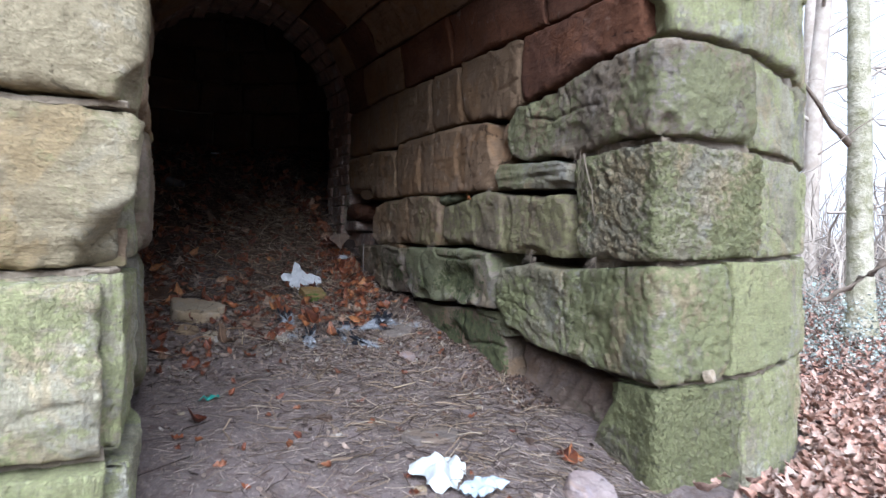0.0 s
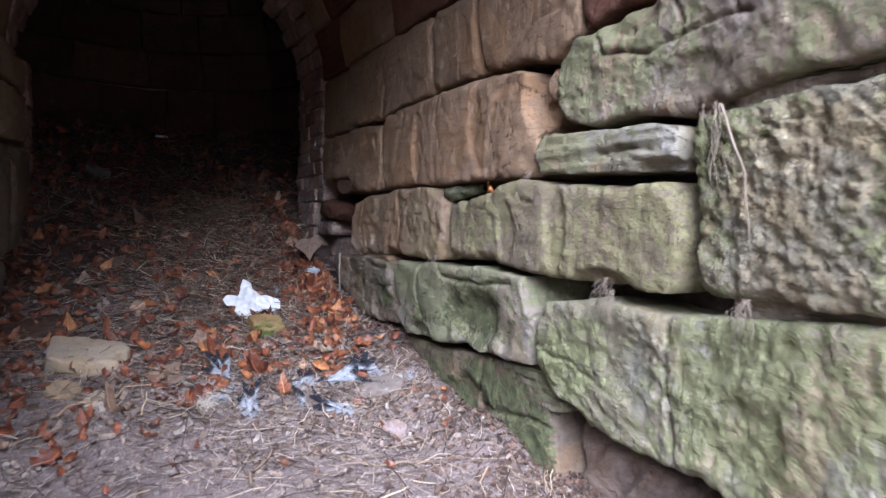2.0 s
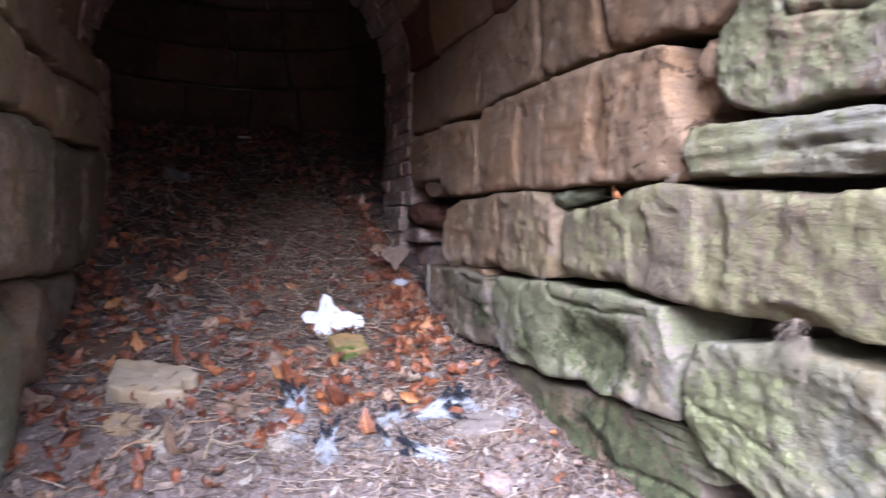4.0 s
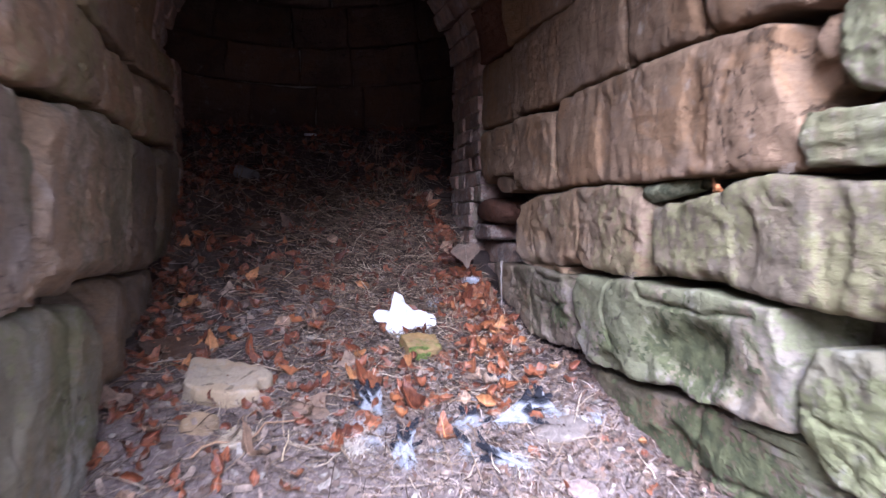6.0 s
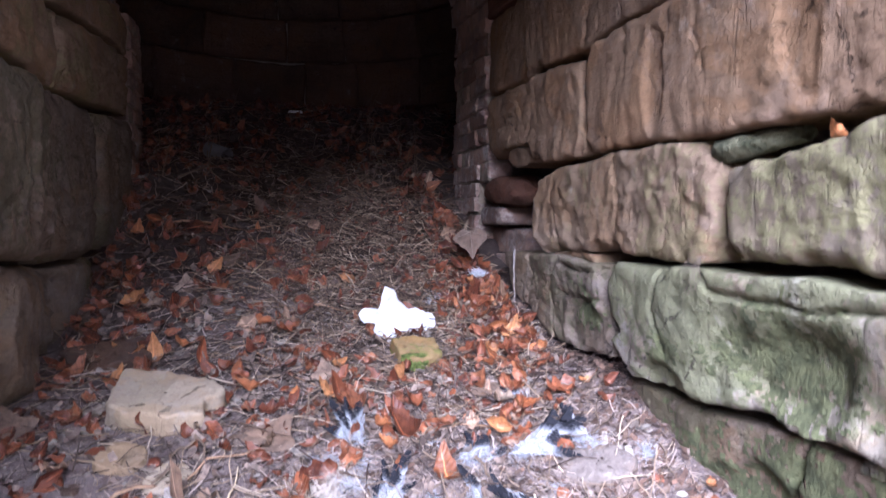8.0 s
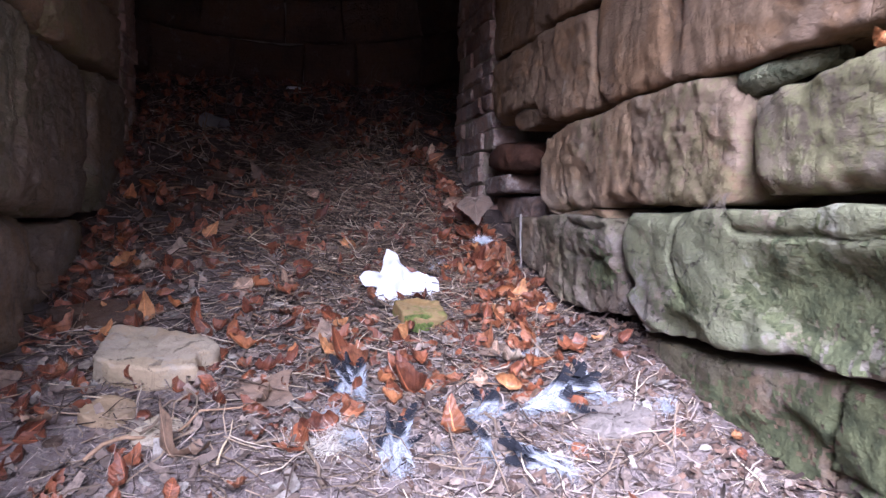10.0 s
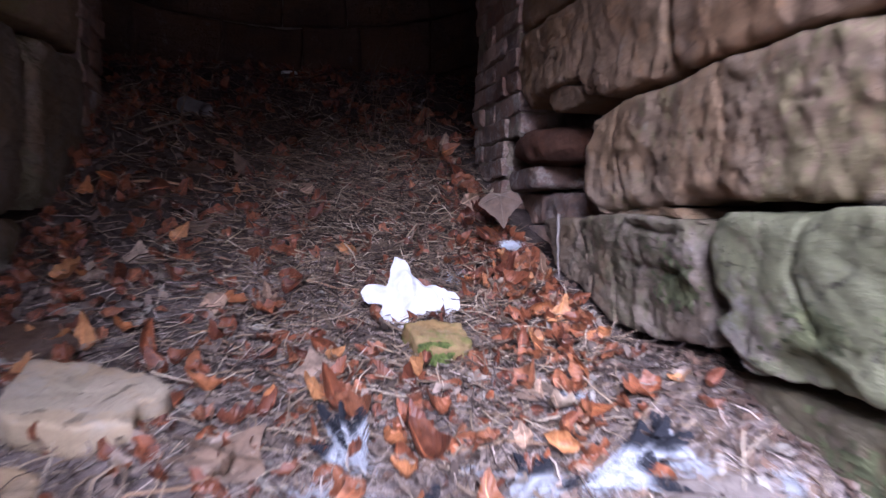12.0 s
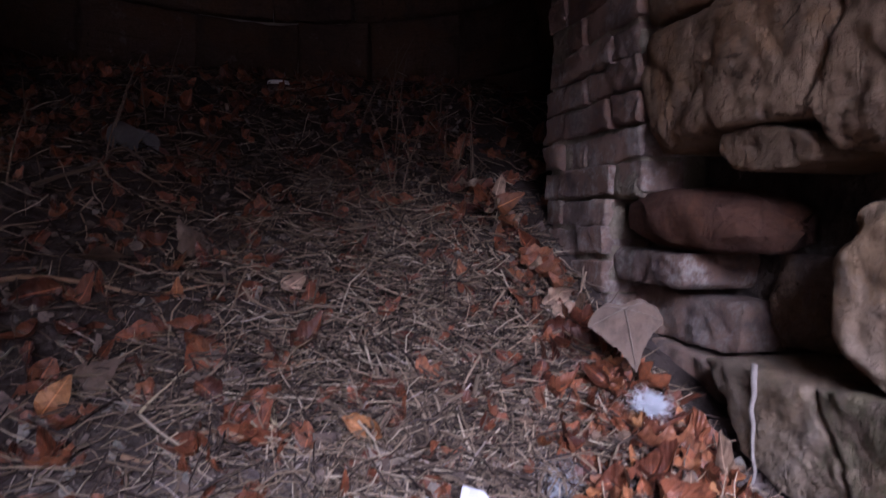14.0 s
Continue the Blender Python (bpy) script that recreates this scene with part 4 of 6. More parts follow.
# brick ends of both walls
def bricks(shape, wall, s0, s1, z0, z1, seed, low=0.0):
    rng = random.Random(seed)
    z, odd = z0, False
    while z < z1:
        h = 0.063 + rng.uniform(-0.006, 0.006)
        s, odd = s0 + (0.12 if z < low else 0), not odd
        if odd:
            widths = [0.11, 0.22, 0.1]
        else:
            widths = [0.22, 0.11, 0.1]
        for w in widths:
            q = (s, min(s1, s + w + rng.uniform(-0.012, 0.012)), z, z + rng.uniform(-0.004, 0.004), z + h, z + h)
            if q[1] - s < 0.04:
                continue
            global number
            number += 1
            rows = block(shape, q, number, proud=rng.uniform(-0.006, 0.004), rough=0.7, step=0.009, edge=0.008, depth=0.1, gap=0.002)
            part("brick", grid_mesh("brick", rows, LIMED if z < 0.78 else BRICK), wall)
            s = q[1]
        z += h + 0.004


bricks(right_wall, wall_right, 2.8, 3.22, 0.3, 1.27, 5, 0.69)
for shape, wall, s0, s1, z0 in ((right_wall, wall_right, 2.8, 3.21, 0.69), (right_wall, wall_right, 2.92, 3.21, 0.3), (left_wall, wall_left, 3.13, 3.38, 0.5)):
    number += 1
    fill = block(shape, (s0, s1, z0, z0, 1.27 if z0 != 0.3 else 0.69, 1.27 if z0 != 0.3 else 0.69), number, proud=-0.01, rough=0.7, step=0.015, edge=0.01, depth=0.1)
    part("mortar_bed", grid_mesh("mortar_bed", fill, MORTAR), wall, "smeared grey lime mortar")
bricks(left_wall, wall_left, 3.13, 3.4, 0.5, 1.27, 6)
boulder_stone(right_wall, wall_right, LIMED, [(2.67, 0.53), (2.93, 0.53)], [(2.66, 0.588), (2.93, 0.596)], 60, proud=-0.012, rough=1.3, edge=0.01, corner=0.012)
boulder_stone(right_wall, wall_right, BRICK, [(2.6, 0.43), (2.94, 0.43)], [(2.61, 0.515), (2.94, 0.523)], 61, proud=-0.07, rough=1.3, edge=0.012, corner=0.012)
boulder_stone(right_wall, wall_right, ROSE, [(2.44, 0.45), (2.6, 0.45)], [(2.43, 0.59), (2.62, 0.6)], 62, proud=-0.12, depth=0.26, rough=1.3, edge=0.03, corner=0.03)
boulder_stone(right_wall, wall_right, BRICK, [(2.62, 0.3), (2.94, 0.32)], [(2.62, 0.42), (2.94, 0.424)], 63, proud=-0.06, rough=1.3, edge=0.012, corner=0.012)


# ---- vault, one mesh ----
def vault(s, a, d):
    """s along the passage, a: the arc from the right springing."""
    t = a / RADIUS
    return (MIDDLE + (RADIUS - d) * math.cos(t), s, SPRING + (RADIUS - d) * math.sin(t))


def joined(name, many, mats):
    """One mesh out of several grids of points, each with a material number."""
    verts, faces, slots = [], [], []
    for rows, slot in many:
        base, nv, nu = len(verts), len(rows), len(rows[0])
        verts += [tuple(p) for r in rows for p in r]
        for j in range(nv - 1):
            for i in range(nu - 1):
                faces.append((base + j * nu + i, base + j * nu + i + 1, base + (j + 1) * nu + i + 1, base + (j + 1) * nu + i))
                slots.append(slot)
    me = bpy.data.meshes.new(name)
    me.from_pydata(verts, [], faces)
    for m in mats:
        me.materials.append(m)
    me.polygons.foreach_set("material_index", slots)
    me.polygons.foreach_set("use_smooth", [True] * len(faces))
    return me


rng = random.Random(11)
arc = math.pi * RADIUS
pieces = [([[vault(-0.05 + 0.15 * i, arc * j / 16, -0.1) for i in range(23)] for j in range(17)], 0)]
count = 9
for j in range(count):
    s = 0.0 if j else 0.1
    while s < 2.78:
        w = rng.uniform(0.35, 0.75)
        e = min(2.8, s + w)
        if 2.8 - e < 0.2:
            e = 2.8
        number += 1
        pieces.append((block(vault, (s, e, arc * j / count, arc * j / count, arc * (j + 1) / count, arc * (j + 1) / count), number, proud=rng.uniform(-0.01, 0.012), step=0.05), 2 if (j < 2 and s < 0.9) or rng.random() < 0.25 else 1))
        s = e
for j in range(24):
    number += 1
    for s in (2.81, 3.03):
        pieces.append((block(vault, (s, s + 0.21, arc * j / 24, arc * j / 24, arc * (j + 1) / 24, arc * (j + 1) / 24), number, proud=rng.uniform(-0.015, 0.01), step=0.04, edge=0.012, depth=0.09), 3))
ceiling = new("ceiling", joined("ceiling", pieces, [RUBBLE, TAN, RED, BRICK]))
tagged(ceiling, "low barrel vault of sooty sandstone blocks", "vault", kind="structure")

# facade over the mouth
outline = [(RIGHT + 0.35, 1.4), (RIGHT + 0.35, 3.4), (LEFT - 1.6, 3.4), (LEFT - 1.6, 1.1), (LEFT - 0.12, 1.1)]
outline += [(MIDDLE - (RADIUS + 0.11) * math.cos(t * math.pi / 14), SPRING + (RADIUS + 0.11) * math.sin(t * math.pi / 14)) for t in range(15)]
outline += [(RIGHT + 0.12, 1.4)]
facade = tagged(new("wall_front", prism("wall_front", outline, 0.16, 0.6, RUBBLE)), "sandstone front wall above the arched mouth", "wall", kind="structure")


def ring(s, z, d):
    """The arch ring on the front: s the arc, z the distance out from the opening."""
    t = s / RADIUS
    return (MIDDLE + (RADIUS + z) * math.cos(t), 0.0 - d, SPRING + (RADIUS + z) * math.sin(t))


course(ring, facade, OUTER, [(arc * k / 9, arc * (k + 1) / 9, 0, 0, 0.36, 0.36, 0.01) for k in range(9)], step=0.04, depth=0.3)


def front(s, z, d):
    return (s, 0.02 - d, z)


rng = random.Random(4)
z = 1.15
while z < 3.3:
    for side in (-1, 1):
        clear = math.sqrt(max(0, (RADIUS + 0.37) ** 2 - max(0, z - SPRING) ** 2)) if z < SPRING + RADIUS + 0.37 else 0
        x = clear
        while x < 1.6:
            w = rng.uniform(0.4, 0.7)
            a, b = MIDDLE + side * x, MIDDLE + side * min(1.75, x + w)
            if (side < 0 or z > 1.4) and abs(b - a) > 0.08:
                if side > 0 and b > RIGHT + 0.4:
                    break
                course(front, facade, OUTER if rng.random() < 0.6 else BUFF, [(min(a, b), max(a, b), z, z, z + 0.31, z + 0.31, rng.uniform(0, 0.02))], step=0.06)
            x += w
    z += 0.32


# plain outer walls and top that close the masonry body
def flat_prism(name, outline, z0, z1, mat):
    bm = bmesh.new()
    low = [bm.verts.new((x, y, z0)) for x, y in outline]
    high = [bm.verts.new((x, y, z1)) for x, y in outline]
    bm.faces.new(low[::-1]), bm.faces.new(high)
    for k in range(len(low)):
        j = (k + 1) % len(low)
        bm.faces.new((low[k], low[j], high[j], high[k]))
    bmesh.ops.recalc_face_normals(bm, faces=bm.faces)
    return from_bm(name, bm, mat, False)


curve = [right_wall(-0.2 * k, 0, -0.06)[:2] for k in range(1, 14)]
end = curve[-1]
tagged(new("roof", flat_prism("roof", [(-2.25, 0.06)] + curve + [(end[0], 5.7), (-2.25, 5.7)], 2.72, 2.95, RUBBLE)), "flat earthy top of the kiln", "roof", kind="structure")
for name, box in (("wall_east", (end[0] - 0.3, end[1], end[0], 5.7)), ("wall_west", (-2.25, 0.12, -1.95, 5.7)), ("wall_rear", (-1.95, 5.4, end[0] - 0.3, 5.7))):
    x0, y0, x1, y1 = box
    tagged(new(name, flat_prism(name, [(x0, y0), (x1, y0), (x1, y1), (x0, y1)], -0.8, 2.72, OUTER)), "plain sandstone outer wall of the kiln", "wall", kind="structure")


# ---- chamber behind the passage ----
CX, CY, CR = 0.06, 3.95, 1.12


def chamber(s, z, d):
    t = s / CR
    taper = max(0, z - 1.6) * 0.25
    return (CX + (CR - taper - d) * math.sin(t), CY + (CR - taper - d) * math.cos(t), z)


half = math.pi * CR * 0.80
wall_back = core("wall_back", [[chamber(-half + 2 * half * i / 40, z, -0.09) for i in range(41)] for z in (-0.3, 0.3, 0.9, 1.4, 2.0, 2.6, 3.2)], "dark curved stone wall of the inner chamber")
rng = random.Random(8)
z = 0.3
while z < 2.9:
    h = rng.uniform(0.2, 0.32)
    s = -half + rng.uniform(0, 0.2)
    while s < half - 0.2:
        w = rng.uniform(0.3, 0.62)
        course(chamber, wall_back, DARK, [(s, min(half, s + w), z, z, z + h, z + h, rng.uniform(-0.01, 0.015))], step=0.06, rough=1.3)
        s += w
    z += h
cap_rows = [[(CX + (CR + 0.1) * f * math.sin(t * math.pi / 12), CY + (CR + 0.1) * f * math.cos(t * math.pi / 12), 3.1 + 0.25 * (1 - f)) for t in range(25)] for f in (1.0, 0.7, 0.4, 0.05)]
tagged(new("ceiling_chamber", grid_mesh("ceiling_chamber", cap_rows, DARK)), "dark stone cap of the inner chamber", "ceiling", kind="structure")
# the spandrel between passage and chamber closes the gaps round the arch
outline = [(RIGHT + 0.12, -0.4), (RIGHT + 1.2, -0.4), (RIGHT + 1.2, 3.3), (LEFT - 1.2, 3.3), (LEFT - 1.2, -0.4), (LEFT - 0.12, -0.4)]
outline += [(MIDDLE - (RADIUS + 0.1) * math.cos(t * math.pi / 14), SPRING + (RADIUS + 0.1) * math.sin(t * math.pi / 14)) for t in range(15)]
tagged(new("wall_inner", prism("wall_inner", outline, 2.86, 3.2, RUBBLE)), "rough wall round the inner arch", "wall", kind="structure")


# ---- loose things on the floor ----
def on_floor(x, y, turn=0.0, up=0.0, tilt=0.0, tip=0.0, size=1.0):
    """A pose on the ground: turned by degrees, then tipped against the slope."""
    n = ground_normal(x, y)
    lay = Vector((0, 0, 1)).rotation_difference(n).to_matrix().to_4x4()
    return Matrix.Translation((x, y, ground_z(x, y) + up)) @ lay @ pose(0, 0, 0, 0, 0, turn) @ pose(0, 0, 0, tilt, tip, 0) @ Matrix.Scale(size, 4)


def thing(name, data, m, label, category, group=""):
    ob = new(name, data)
    ob.matrix_world = m
    return tagged(ob, label, category, group)


def outline_at(points, turn):
    """The radius of a closed outline, given as (angle in degrees, radius), at an angle."""
    turn %= 360
    ring_points = points + [(points[0][0] + 360, points[0][1])]
    if turn < points[0][0]:
        turn += 360
    for (a, ra), (b, rb) in zip(ring_points, ring_points[1:]):
        if a <= turn <= b:
            f = (turn - a) / (b - a)
            return ra + (rb - ra) * (f * f * (3 - 2 * f))
    return points[0][1]


def along_edges(corners, count):
    """Points spread evenly round a polygon with straight sides."""
    loop = [Vector(c) for c in corners] + [Vector(corners[0])]
    whole = sum((b - a).length for a, b in zip(loop, loop[1:]))
    out, k = [], 0
    for i in range(count):
        d = whole * i / count
        for a, b in zip(loop, loop[1:]):
            l = (b - a).length
            if d <= l:
                out.append(a + (b - a) * (d / l))
                break
            d -= l
    return out


def rock(points, height, mat, seed, skew=0.0, flat=0.8, count=60):
    """A loose stone with a flattish top; points: (angle, radius), or corners of its outline if there are negative numbers first."""
    if points[0][0] < 0:
        rim = along_edges(points, count)
    else:
        rim = [Vector((math.cos(t), math.sin(t))) * outline_at(points, math.degrees(t)) for t in (2 * math.pi * k / count for k in range(count))]
    rows = []
    for f, h in ((0.02, 1.0), (0.3, 1.0), (0.55, 1.0), (0.78, 0.99), (0.91, 0.97), (0.965, 0.93), (0.99, flat), (1.0, 0.5), (1.02, 0.1), (1.0, -0.6)):
        row = []
        for p in rim:
            g = f * (1 + 0.05 * n3(p.x * 30, p.y * 30, seed) + 0.05 * n3(p.x * 80, p.y * 80, seed + h))
            x, y = p.x * g, p.y * g
            z = height * h * (1 + skew * y / 0.1) + 0.007 * noise.fractal(Vector((x * 22, y * 22, seed + h)), 0.8, 2, 4)
            row.append((x, y, z))
        rows.append(row)
    return grid_mesh("stone", rows, mat, close=True)


def crumpled(corners, lift, seed, mat, count=84, fine=1.0):
    """A crumpled sheet of paper on an outline."""
    rim = along_edges(corners, count)
    rows = []
    for f in [0.01] + [k / 18 for k in range(1, 19)]:
        row = []
        for p in rim:
            x, y = p.x * f, p.y * f
            x, y = x + 0.01 * n3(x * 28, y * 28, seed + 9) * f, y + 0.01 * n3(x * 28, y * 28, seed + 12) * f
            fold = 1 - abs(n3(x * 15, y * 15, seed)) * 2.6
            crease = 1 - abs(n3(x * 38, y * 38, seed + 4)) * 2.4
            z = lift * (0.3 + 0.7 * (1 - f ** 2)) * (0.5 + 0.6 * fold) + 0.011 * fine * crease + 0.006
            row.append((x, y, z))
        rows.append(row)
    return grid_mesh("paper", rows, mat, close=True)


def strand(points, radius, mat, sides=5, name="strand"):
    """A thin tapered tube through points."""
    pts = [Vector(p) for p in points]
    rows = []
    for k, p in enumerate(pts):
        d = (pts[min(k + 1, len(pts) - 1)] - pts[max(k - 1, 0)]).normalized()
        side = d.orthogonal().normalized()
        other = d.cross(side)
        r = radius * (1 - 0.6 * k / max(1, len(pts) - 1))
        rows.append([tuple(p + r * (math.cos(2 * math.pi * i / sides) * side + math.sin(2 * math.pi * i / sides) * other)) for i in range(sides)])
    return grid_mesh(name, rows, mat, close=True)


def twig_points(length, bend, seed, parts=6):
    return [(length * (k / parts - 0.5), bend * length * n3(k * 0.45, seed, 1), bend * length * 0.5 * n3(k * 0.45, seed, 7)) for k in range(parts + 1)]


def beech_rows(seed, length=0.075, wide=0.052, steps=16, cross=8):
    """A dry beech leaf, ribbed and curled."""
    rng = random.Random(seed)
    cup, roll, twist = rng.uniform(0.05, 1.2), rng.uniform(-2.0, 4.0), rng.uniform(-1.8, 1.8)
    ruffle = rng.uniform(0.002, 0.009)
    rows = []
    for j in range(steps + 1):
        v = j / steps
        w = wide / 2 * math.sin(math.pi * (0.04 + 0.93 * v) ** 0.85) + 0.0006
        row = []
        for i in range(cross + 1):
            u = 2 * i / cross - 1
            y = (v - 0.5) * length
            x = u * w
            z = abs(u) ** 2.2 * w * cup + 0.0007 * math.sin(v * 50 - abs(u) * 6) * min(1, 1.6 * abs(u)) + ruffle * math.sin(v * 17 + seed * 2 + 2 * u) * u * u
            z += roll * 7 * (y + 0.01) ** 2 + twist * x * v * 0.6 + 0.011 * n3(x * 34, y * 34, seed * 3.3) + 0.004 * n3(x * 85, y * 85, seed * 2.3)
            row.append((x * (1 - 0.25 * cup * abs(u)), y, z + 0.004))
        rows.append(row)
    return rows


def maple_rows(seed, size=0.06, lobes=True):
    """A flat broad leaf with three or five points."""
    if lobes:
        corners = [(0, 1.2), (0.18, 0.55), (0.75, 0.75), (0.5, 0.2), (0.85, -0.15), (0.35, -0.45), (0.05, -0.35), (-0.4, -0.45), (-0.8, -0.1), (-0.5, 0.2), (-0.7, 0.7), (-0.2, 0.55)]
    else:
        corners = [(0.0, 1.35), (0.3, 0.72), (0.62, 0.42), (0.98, 0.1), (0.85, -0.2), (0.45, -0.5), (0.05, -0.42), (-0.4, -0.52), (-0.8, -0.25), (-0.92, 0.1), (-0.55, 0.42), (-0.3, 0.75)]
    rows = []
    rim = along_edges(corners, 60)
    for f in (0.02, 0.25, 0.5, 0.75, 1.0):
        row = []
        for k, p in enumerate(rim):
            rag = 1 + 0.06 * n3(p.x * 6, p.y * 6, seed) * f
            x, y = p.x * size * f * rag, p.y * size * f * rag
            a = math.atan2(p.y, p.x)
            row.append((x, y, 0.006 + 0.002 * math.cos(a * 5 - 0.5 * math.pi) * f + 0.012 * n3(x * 20, y * 20, seed) * f + 1.4 * x * x * (seed % 3 - 1)))
        rows.append(row)
    return rows


def feather_mesh(seed, length=0.11, wide=0.02, curve=0.3):
    """A feather: a shaft with barbs that stand a little apart."""
    rng = random.Random(seed)
    bend = curve * rng.uniform(0.5, 1.3) * rng.choice((-1, 1))
    arch = rng.uniform(0.15, 0.4)

    def spine(v):
        y = v * length
        return Vector((bend * y * y / length, y, 0.003 + arch * (v - 0.35) ** 2 * length))

    verts, faces, uvs = [], [], []

    def quad(pts, v):
        k = len(verts)
        verts.extend(tuple(p) for p in pts)
        faces.append((k, k + 1, k + 2, k + 3))
        uvs.extend([(0.0, v[0]), (1.0, v[1]), (1.0, v[2]), (0.0, v[3])])

    steps = 56

    def barb(v, side, slack):
        w = wide / 2 * min(1, 0.35 + 2.4 * v) * math.sqrt(max(0.0, 1 - max(0, (v - 0.55) / 0.45) ** 3.2)) + 0.0003
        w *= (1.2 if side > 0 else 0.7) * (1 + 0.25 * n3(v * 14, seed, side) + 0.2 * n3(v * 47, seed, side + 4))
        return Vector((side * w, w * (1.5 - 0.9 * v * v) + slack * 0.004, -0.25 * w + slack * 0.005))

    # barbs of a vane that have come apart
    splits = {(rng.randrange(4, 52), rng.choice((-1, 1))) for k in range(16)}
    for k in range(steps):
        v0, v1 = k / steps, (k + 1) / steps
        a, b = spine(v0), spine(v1)
        r = 0.0009 * (1 - 0.8 * v0)
        quad((a - Vector((r, 0, 0)), a + Vector((r, 0, 0.0006)), b + Vector((r, 0, 0.0006)), b - Vector((r, 0, 0))), (v0, v0, v1, v1))
        if v0 < 0.06:
            continue
        for side in (-1, 1):
            if (k, side) in splits:
                continue
            loose = max(0.12, 0.55 - v0) * 2.6
            s0 = loose * n3(v0 * 30, seed * 1.7, side * 3)
            t0, t1 = barb(v0, side, s0), barb(v1, side, s0)
            tip = 1.0 if v0 > 0.55 else 0.35
            quad((a, a + t0 * 0.5, b + t1 * 0.5, b), (v0, v0 + 0.02, v1 + 0.02, v1))
            quad((a + t0 * 0.5, a + t0, a + t0 + (b + t1 - a - t0) * tip, b + t1 * 0.5), (v0 + 0.02, v0 + 0.04, v1 + 0.04, v1 + 0.02))
    me = bpy.data.meshes.new("feather")
    me.from_pydata(verts, [], faces)
    me.materials.append(FEATHER)
    layer = me.uv_layers.new(name="length")
    for loop, uv in zip(layer.data, uvs):
        loop.uv = uv
    return me


def tuft_rows(seed, count=70, length=0.03, thick=0.0012):
    """A tuft of loose down: many small bent strands."""
    rng = random.Random(seed)
    many = []
    for k in range(count):
        a, up = rng.uniform(0, 2 * math.pi), rng.uniform(0.0, 0.8)
        n = Vector((math.cos(a) * math.cos(up), math.sin(a) * math.cos(up), math.sin(up) * 0.8))
        base = Vector((rng.gauss(0, length * 0.5), rng.gauss(0, length * 0.4), 0.003 + 0.2 * length * rng.random()))
        side = n.cross(Vector((0, 0, 1))).normalized() * thick
        l = length * rng.uniform(0.4, 1.1)
        sag = Vector((rng.uniform(-1.3, 1.3), rng.uniform(-1.3, 1.3), rng.uniform(-0.5, 0.3))) * l
        rows = []
        for t in (0, 0.4, 0.75, 1.0):
            p = base + n * l * t + sag * t * t
            p.z = max(p.z, 0.001)
            rows.append([tuple(p - side * (1.2 - t)), tuple(p + side * (1.2 - t))])
        many.append((rows, 0))
    return many


def scattered(name, rowsets, places, mat):
    """One mesh of many copies of grids of points; places are poses with the number of the grid."""
    sets = []
    for rows in rowsets:
        a = np.asarray(rows, float)
        nv, nu = a.shape[:2]
        faces = np.array([(j * nu + i, j * nu + i + 1, (j + 1) * nu + i + 1, (j + 1) * nu + i) for j in range(nv - 1) for i in range(nu - 1)])
        uv = np.array([((f % nu) / (nu - 1), (f // nu) / (nv - 1)) for f in faces.reshape(-1)])
        sets.append((a.reshape(-1, 3), faces, uv))
    verts, faces, uvs, base = [], [], [], 0
    for m, k in places:
        p, f, uv = sets[k]
        mm = np.array(m)
        verts.append(p @ mm[:3, :3].T + mm[:3, 3])
        faces.append(f + base)
        uvs.append(uv)
        base += len(p)
    me = bpy.data.meshes.new(name)
    me.from_pydata(np.concatenate(verts).tolist(), [], np.concatenate(faces).tolist())
    me.materials.append(mat)
    me.polygons.foreach_set("use_smooth", [True] * len(me.polygons))
    me.uv_layers.new(name="length").data.foreach_set("uv", np.concatenate(uvs).reshape(-1))
    return me


# stones
SLAB = [(-0.105, 0.13), (-0.02, 0.115), (0.1, 0.055), (0.125, 0.02), (0.115, -0.02), (0.085, -0.03), (0.085, -0.1), (0.0, -0.095), (-0.09, -0.06), (-0.12, -0.03)]
thing("stone_slab", rock(SLAB, 0.055, SLABSTONE, 3, -0.12), on_floor(-0.31, 1.985, 0, -0.005, 6), "thick pale broken sandstone slab lying on leaf litter", "stone")
thing("stone_slab", rock([(x * 0.85, y * 0.7) for x, y in SLAB], 0.03, DARK, 9), on_floor(-0.47, 2.27, 35, -0.005), "flat dark brown stone half sunk in dead leaves", "stone")
LUMP = [(0, 0.06), (50, 0.07), (95, 0.06), (140, 0.066), (190, 0.058), (240, 0.068), (300, 0.06)]
mossy = thing("stone", rock([(-0.06, 0.05), (0.0, 0.06), (0.065, 0.045), (0.07, -0.03), (0.04, -0.055), (-0.02, -0.06), (-0.05, -0.03)], 0.035, MOSSSTONE, 5), on_floor(0.3, 2.185, 0, 0.01, 8, 0, 0.98), "ochre stone with bright green moss beside the paper", "stone")
cushion = [[(-0.012 + 0.04 * f * math.cos(t * math.pi / 15) * (1 + 0.3 * n3(math.cos(t * math.pi / 15) * 2, math.sin(t * math.pi / 15) * 2, 3)), -0.046 + 0.024 * f * math.sin(t * math.pi / 15) * (1 + 0.5 * n3(math.cos(t * math.pi / 15) * 3, math.sin(t * math.pi / 15) * 3, 8)), 0.03 + 0.011 * (1 - f * f) - 0.026 * max(0, -math.sin(t * math.pi / 15)) * f
             + 0.004 * n3(f * 9, t * 1.7, 2)) for t in range(30)] for f in (0.03, 0.25, 0.45, 0.65, 0.85, 1.0)]
part("moss", grid_mesh("moss", cushion, MOSS, close=True), mossy, "bright green moss cushion")
thing("stone", rock(LUMP, 0.03, OCHRE, 6), on_floor(-0.375, 1.815, 60, -0.008, 0, 0, 0.8), "small yellowish stone pressed into earth", "stone")
